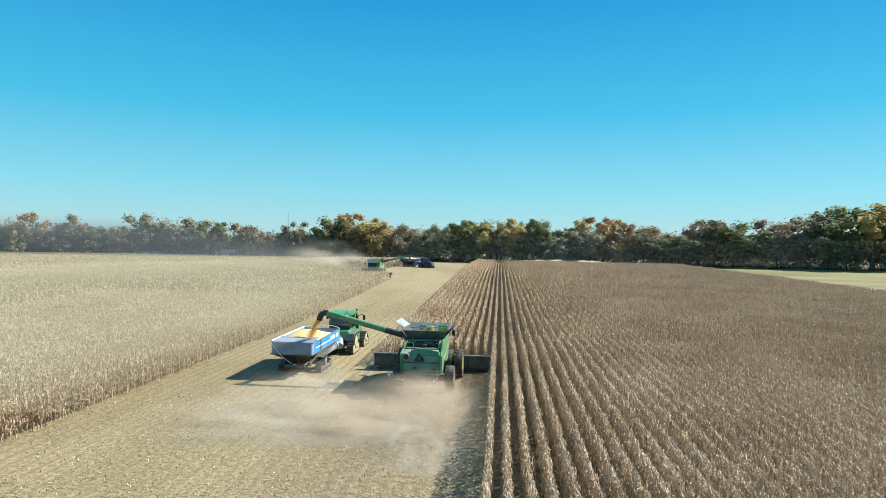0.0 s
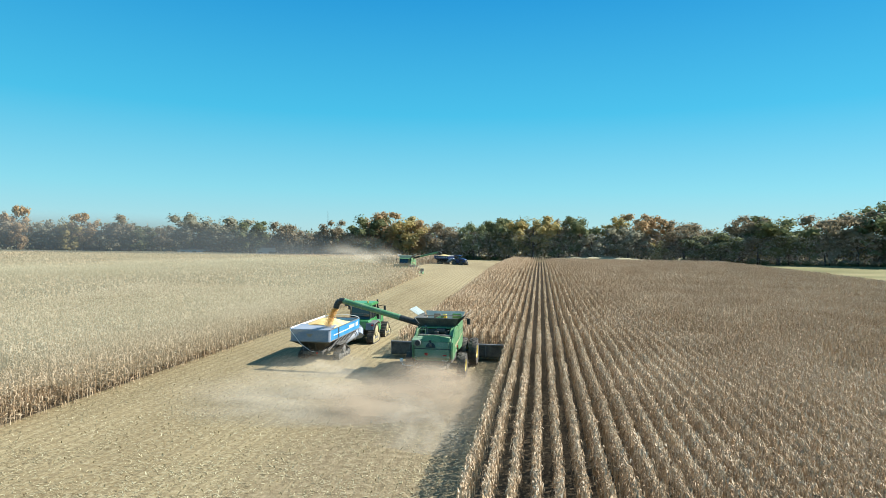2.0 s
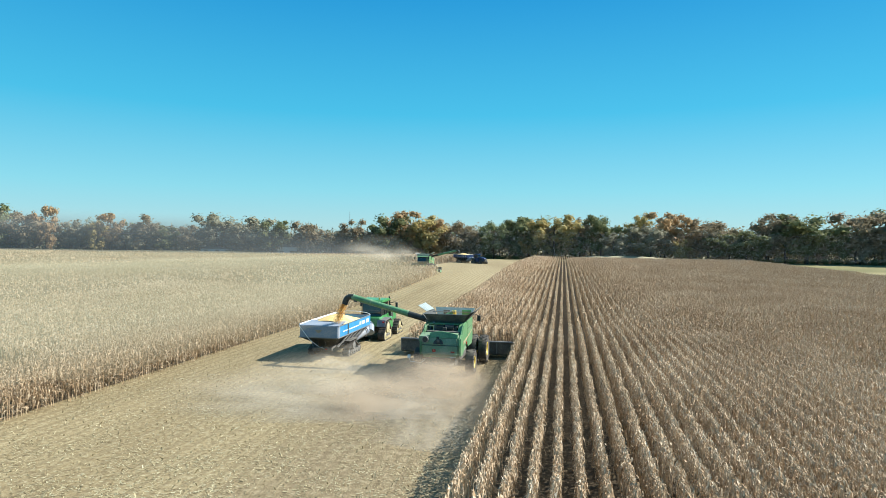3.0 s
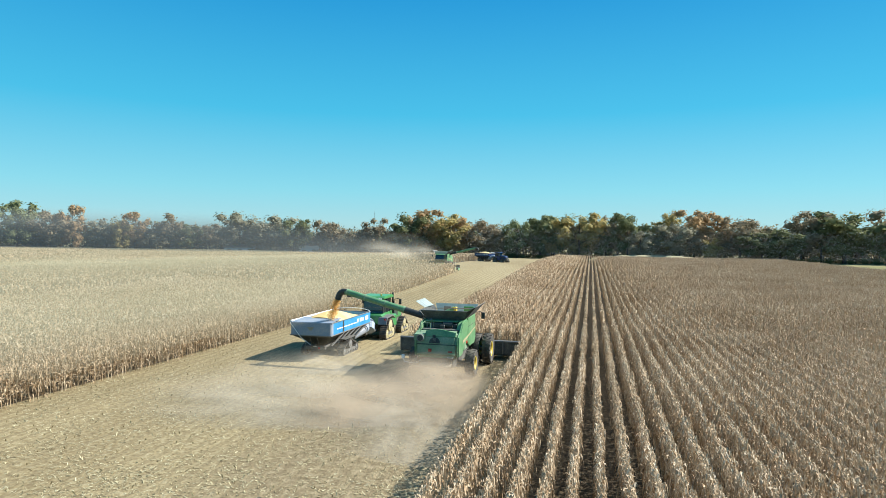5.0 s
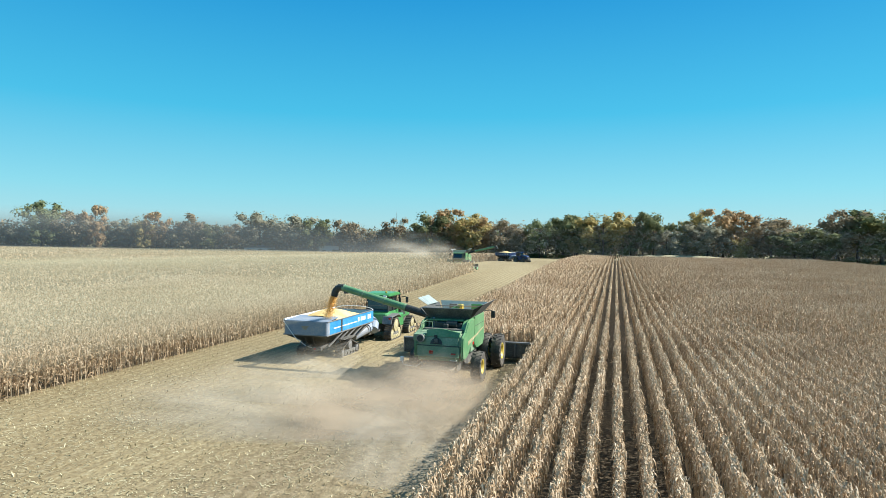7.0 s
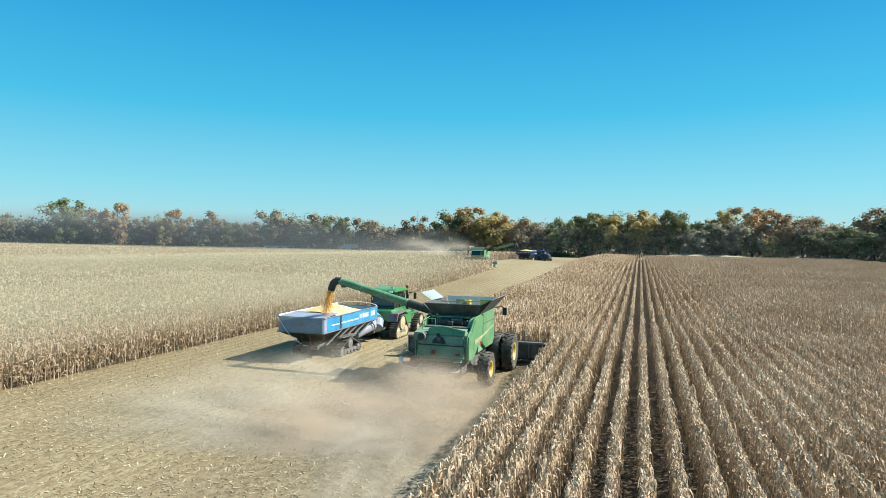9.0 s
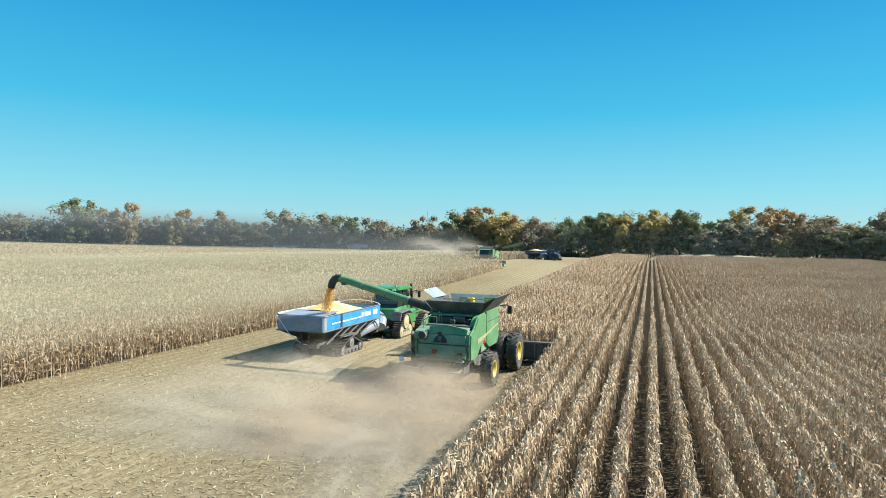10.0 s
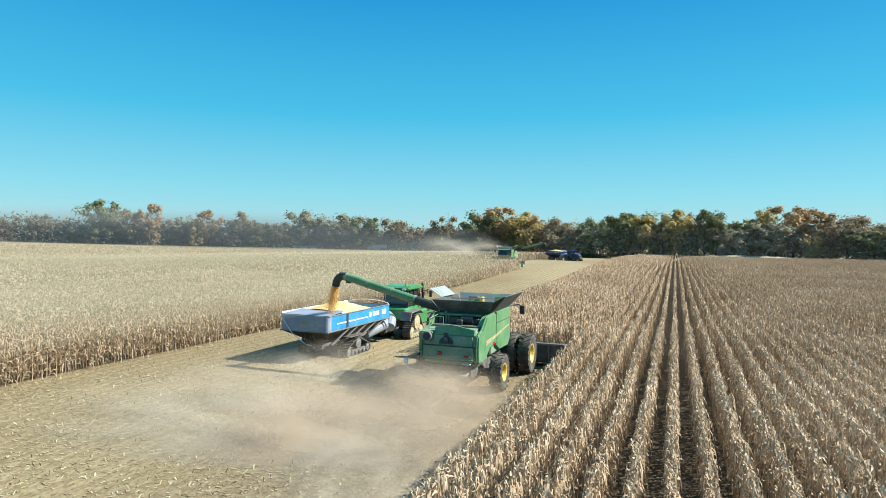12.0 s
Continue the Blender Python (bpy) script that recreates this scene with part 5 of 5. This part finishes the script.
def veil_material(name, colours, most, gaps=0.2, core=0.75):
    """Airborne dust and imitated haze that thin out to nothing towards the edge, with wisps and gaps."""
    m = material(name, colours, 1.0, scale=0.9, fine=5, bump=0, spec=0.0)
    n, l = m.node_tree.nodes, m.node_tree.links
    co, flat, ball, wisp = n.new("ShaderNodeTexCoord"), n.new("ShaderNodeMapping"), n.new("ShaderNodeTexGradient"), n.new("ShaderNodeTexNoise")
    flat.inputs["Scale"].default_value = (1, 1, 0)
    ball.gradient_type = "SPHERICAL"
    wisp.inputs["Scale"].default_value, wisp.inputs["Detail"].default_value, wisp.inputs["Distortion"].default_value = 2.2, 5, 0.6
    l.new(co.outputs["Object"], flat.inputs["Vector"])
    l.new(flat.outputs[0], ball.inputs["Vector"])
    l.new(co.outputs["Object"], wisp.inputs["Vector"])
    soft, part_of, all_of = n.new("ShaderNodeMapRange"), n.new("ShaderNodeMapRange"), n.new("ShaderNodeMath")
    soft.interpolation_type = "SMOOTHSTEP"
    soft.inputs["From Max"].default_value, soft.inputs["To Max"].default_value = core, most
    part_of.inputs["From Min"].default_value, part_of.inputs["From Max"].default_value, part_of.inputs["To Min"].default_value = 0.34, 0.62, gaps
    all_of.operation = "MULTIPLY"
    l.new(ball.outputs["Fac"], soft.inputs["Value"])
    l.new(wisp.outputs["Fac"], part_of.inputs["Value"])
    l.new(soft.outputs[0], all_of.inputs[0])
    l.new(part_of.outputs[0], all_of.inputs[1])
    clear, ms, up_n = n.new("ShaderNodeBsdfTransparent"), n.new("ShaderNodeMixShader"), n.new("ShaderNodeCombineXYZ")
    up_n.inputs[0].default_value, up_n.inputs[1].default_value, up_n.inputs[2].default_value = 0.25, -0.25, 0.93
    l.new(up_n.outputs[0], n["Principled BSDF"].inputs["Normal"])
    l.new(all_of.outputs[0], ms.inputs[0])
    l.new(clear.outputs[0], ms.inputs[1])
    l.new(n["Principled BSDF"].outputs[0], ms.inputs[2])
    l.new(ms.outputs[0], n["Material Output"].inputs["Surface"])
    return m


def dust_veil(x, y, z, rx, ry, tall, layers, mat, seed, label, follow=0.0, lean=0.0, turn=0.0, billow=None):
    """Thin billowing layers of dust and imitated haze, one over the other, each narrower than the one below."""
    rng = np.random.default_rng(seed)
    k = 41
    g = np.linspace(-1, 1, k)
    X, Y = np.meshgrid(g, g)
    r = np.hypot(X, Y)
    verts, faces = [], []
    for n in range(layers):
        a, b = rng.uniform(0, 6.28, 2)
        f = 1 - 0.13 * n
        Z = tall * (n + 0.6) / layers + (billow or min(0.06, tall * 0.08)) * (np.sin(4 * X + a + 1.5 * np.sin(3 * Y)) + np.sin(5 * Y + b))
        dx, dy = rng.normal(0, 0.05, 2)
        U, V = X * f + dx, Y * f + dy
        if follow:
            Z = Z + follow * (ground_z(x + rx * U, y + ry * V) - z)
        verts.append(np.stack([U, V, Z], -1).reshape(-1, 3))
        o = n * k * k
        faces += [(o + q * k + i, o + q * k + i + 1, o + (q + 1) * k + i + 1, o + (q + 1) * k + i) for q in range(k - 1) for i in range(k - 1) if r[q, i] < 1.0]
    ob = mesh_object("dust_veil", np.concatenate(verts), faces, mat, True)
    ob.location, ob.scale, ob.rotation_euler = (x, y, z), (rx, ry, 1.0), (radians(lean), 0, radians(turn))
    return tagged(ob, label, "dust", kind="stuff")


def build_veils():
    tan = [(0.30, 0.24, 0.17), (0.345, 0.28, 0.20)]
    pale = [(0.365, 0.325, 0.245), (0.415, 0.37, 0.285)]
    thick, thin = veil_material("dust_thick", tan, 0.78, 0.5, 0.8), veil_material("dust_thin", pale, 0.45, 0.4, 0.8)
    # leaning billows behind the straw chopper, one behind the other
    for k, (x, y, z, rx, ry, lean, turn) in enumerate(((-3.9, -3.9, 0.65, 3.5, 1.9, 42, 0), (-3.8, -6.6, 0.85, 4.6, 2.6, 34, -6), (-5.0, -10.0, 0.6, 5.8, 3.2, 25, 6))):
        dust_veil(x, y, z, rx, ry, 0.1, 1, thick, 11 + k, "thick brown dust billowing behind the combine", 0.0, lean, turn, 0.12)
    for k, (x, y, z, rx, ry, lean, turn) in enumerate(((-11.2, -1.2, 0.6, 3.2, 1.8, 42, 10), (-11.0, -6.2, 0.5, 6.0, 3.4, 24, 8), (-10.5, -9.5, 0.35, 9.5, 5.0, 8, 0), (-2.6, -12.0, 0.5, 3.6, 6.0, 10, 4))):
        dust_veil(x, y, z, rx, ry, 0.1, 1, thin, 21 + k, "pale dust drifting low over the harvested ground", 0.0, lean, turn, 0.1)
    # pale see-through sheets above the corn tops imitate haze by their colour
    haze = veil_material("field_haze_standin", [(0.355, 0.325, 0.205), (0.405, 0.37, 0.245)], 0.40, 0.8, 0.38)
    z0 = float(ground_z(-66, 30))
    dust_veil(-66, 30, z0, 59, 115, 4.2, 1, haze, 6, "see-through pale sheet imitating dust haze over the standing corn", 1.0)
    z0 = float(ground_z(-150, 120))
    dust_veil(-150, 120, z0, 125, 105, 3.6, 1, haze, 7, "see-through pale sheet imitating dust haze over the standing corn", 1.0)
    plume = veil_material("far_dust", pale, 0.42, 0.4, 0.8)
    fz = float(ground_z(-40, FAR_CUT + 8))
    dust_veil(-35, FAR_CUT + 5, fz + 2.8, 8, 4.6, 0.1, 1, plume, 51, "pale dust blowing off the far combine", 0.0, 48, 0, 0.2)
    dust_veil(-44, FAR_CUT + 14, fz + 4.0, 12, 6.5, 0.1, 1, plume, 52, "pale dust blowing off the far combine", 0.0, 48, 0, 0.2)
    # haze before the wood, thicker to the west, painted as a see-through sheet
    wood = veil_material("wood_haze_standin", [(0.33, 0.345, 0.325), (0.37, 0.385, 0.365)], 0.48, 0.85, 0.4)
    dust_veil(-185, 138, 3.0, 165, 17, 0.1, 1, wood, 41, "grey-blue see-through sheet imitating distance haze before the wood", 0.0, 90, 35.4, 0.3)


def build_air():
    flakes("falling_grain", grain_path, 9000, 0.022, M["grain_fall"], 31, "stream of yellow corn falling into the grain cart", "grain")
    near = [(-4.4, -3.8, 0.5, 2.4, 2.0, 0.8, 3), (-3.0, -6.6, 0.8, 2.6, 3.0, 1.5, 6), (-6.2, -6.8, 0.8, 3.4, 3.0, 1.5, 5), (-1.6, -8.6, 0.7, 1.6, 3.6, 1.4, 3.4), (-9.8, -6.6, 0.8, 3.8, 3.2, 1.3, 2.6), (-4.4, -10.5, 0.7, 4.2, 3.2, 1.3, 3.0), (-11.6, -0.6, 0.7, 1.8, 2.6, 1.1, 1.3), (-13.6, -4.2, 0.8, 3.4, 2.6, 1.2, 1.5), (-10.0, -11.5, 0.6, 4.6, 3.0, 1.0, 1.2), (-16.0, -7.5, 0.6, 4.6, 4.0, 1.1, 0.8)]
    flakes("dust_cloud", dust_cloud(near), 370000, 0.0118, M["dust"], 32, "tan dust and chaff drifting behind the combine", "dust")
    haze = [(-36, 8, 2.6, 14, 26, 2.6, 3), (-48, 34, 3.0, 22, 40, 3.0, 4), (-30, -4, 2.4, 8, 12, 2.4, 1.6), (-75, 60, 4.5, 40, 50, 3.0, 3)]
    flakes("dust_haze", dust_cloud(haze, False), 110000, 0.022, M["haze"], 34, "thin pale dust haze drifting over the standing corn", "dust")
    # flakes scattered before the wood pale it, in place of distance haze
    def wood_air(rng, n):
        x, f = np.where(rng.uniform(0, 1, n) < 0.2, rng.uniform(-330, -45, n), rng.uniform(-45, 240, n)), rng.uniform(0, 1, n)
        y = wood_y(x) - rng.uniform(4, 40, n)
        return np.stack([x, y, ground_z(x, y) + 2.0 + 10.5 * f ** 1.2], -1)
    flakes("autumn_haze", wood_air, 110000, 0.064, M["haze_standin"], 35, "loose pale blue flakes imitating distance haze in front of the wood", "haze")
    fz = float(ground_z(-35, FAR_CUT))
    far = [(-33, FAR_CUT + 5, fz + 2.6, 5, 4, 2.2, 2), (-40, FAR_CUT + 8, fz + 3.6, 9, 6, 3.0, 2.5), (-52, FAR_CUT + 14, fz + 4.5, 14, 8, 4.0, 2)]
    flakes("dust_cloud", dust_cloud(far), 110000, 0.036, M["dust"], 33, "pale dust drifting off the far combine", "dust")


build_air()
build_veils()


# ---- far buildings and mast ----
def shed(x, y, turn, w, l, h, label):
    b = thing("farm_shed", x, y, label, "building", "farm sheds", turn)
    part("wall", boxes((-l / 2, -w / 2, -0.2, l / 2, w / 2, h), bevel=0.02), M["white_paint"], b, "white metal wall")
    part("roof", prism([(-w / 2 - 0.3, h), (0, h + w * 0.22), (w / 2 + 0.3, h), (w / 2 + 0.3, h - 0.12), (0, h + w * 0.22 - 0.12), (-w / 2 - 0.3, h - 0.12)], -l / 2 - 0.3, l / 2 + 0.3, 0), M["grey_steel"], b, "grey metal roof")
    for k in range(max(2, int(l / 4))):
        xx = -l / 2 + (k + 0.5) * l / max(2, int(l / 4))
        part("door", boxes((xx - 0.8, -w / 2 - 0.06, 0, xx + 0.8, -w / 2 - 0.003, min(2.4, h - 0.3)), bevel=0.01), M["grey_steel"], b)
    return b


shed(-120.0, 216.0, 38.0, 6.0, 9.0, 4.4, "white farm shed standing between the trees")
shed(-146.0, 202.0, 38.0, 6.0, 13.0, 3.0, "long low white farm shed behind the corn")


def mast(x, y, h):
    t = thing("radio_mast", x, y, "thin grey lattice radio mast far behind the wood", "mast")
    for k in range(3):
        a = k * math.tau / 3
        part("mast_leg", pipe([(0.6 * math.cos(a), 0.6 * math.sin(a), 0), (0.25 * math.cos(a), 0.25 * math.sin(a), h)], 0.05, 5), M["grey_steel"], t)
    for k in range(12):
        z = h * (k + 0.5) / 12
        part("mast_brace", pipe([(0.45, 0, z), (-0.25, 0.4, z + h / 24), (-0.25, -0.4, z + h / 12)], 0.04, 4), M["grey_steel"], t)


mast(-214.0, 560.0, 34.0)
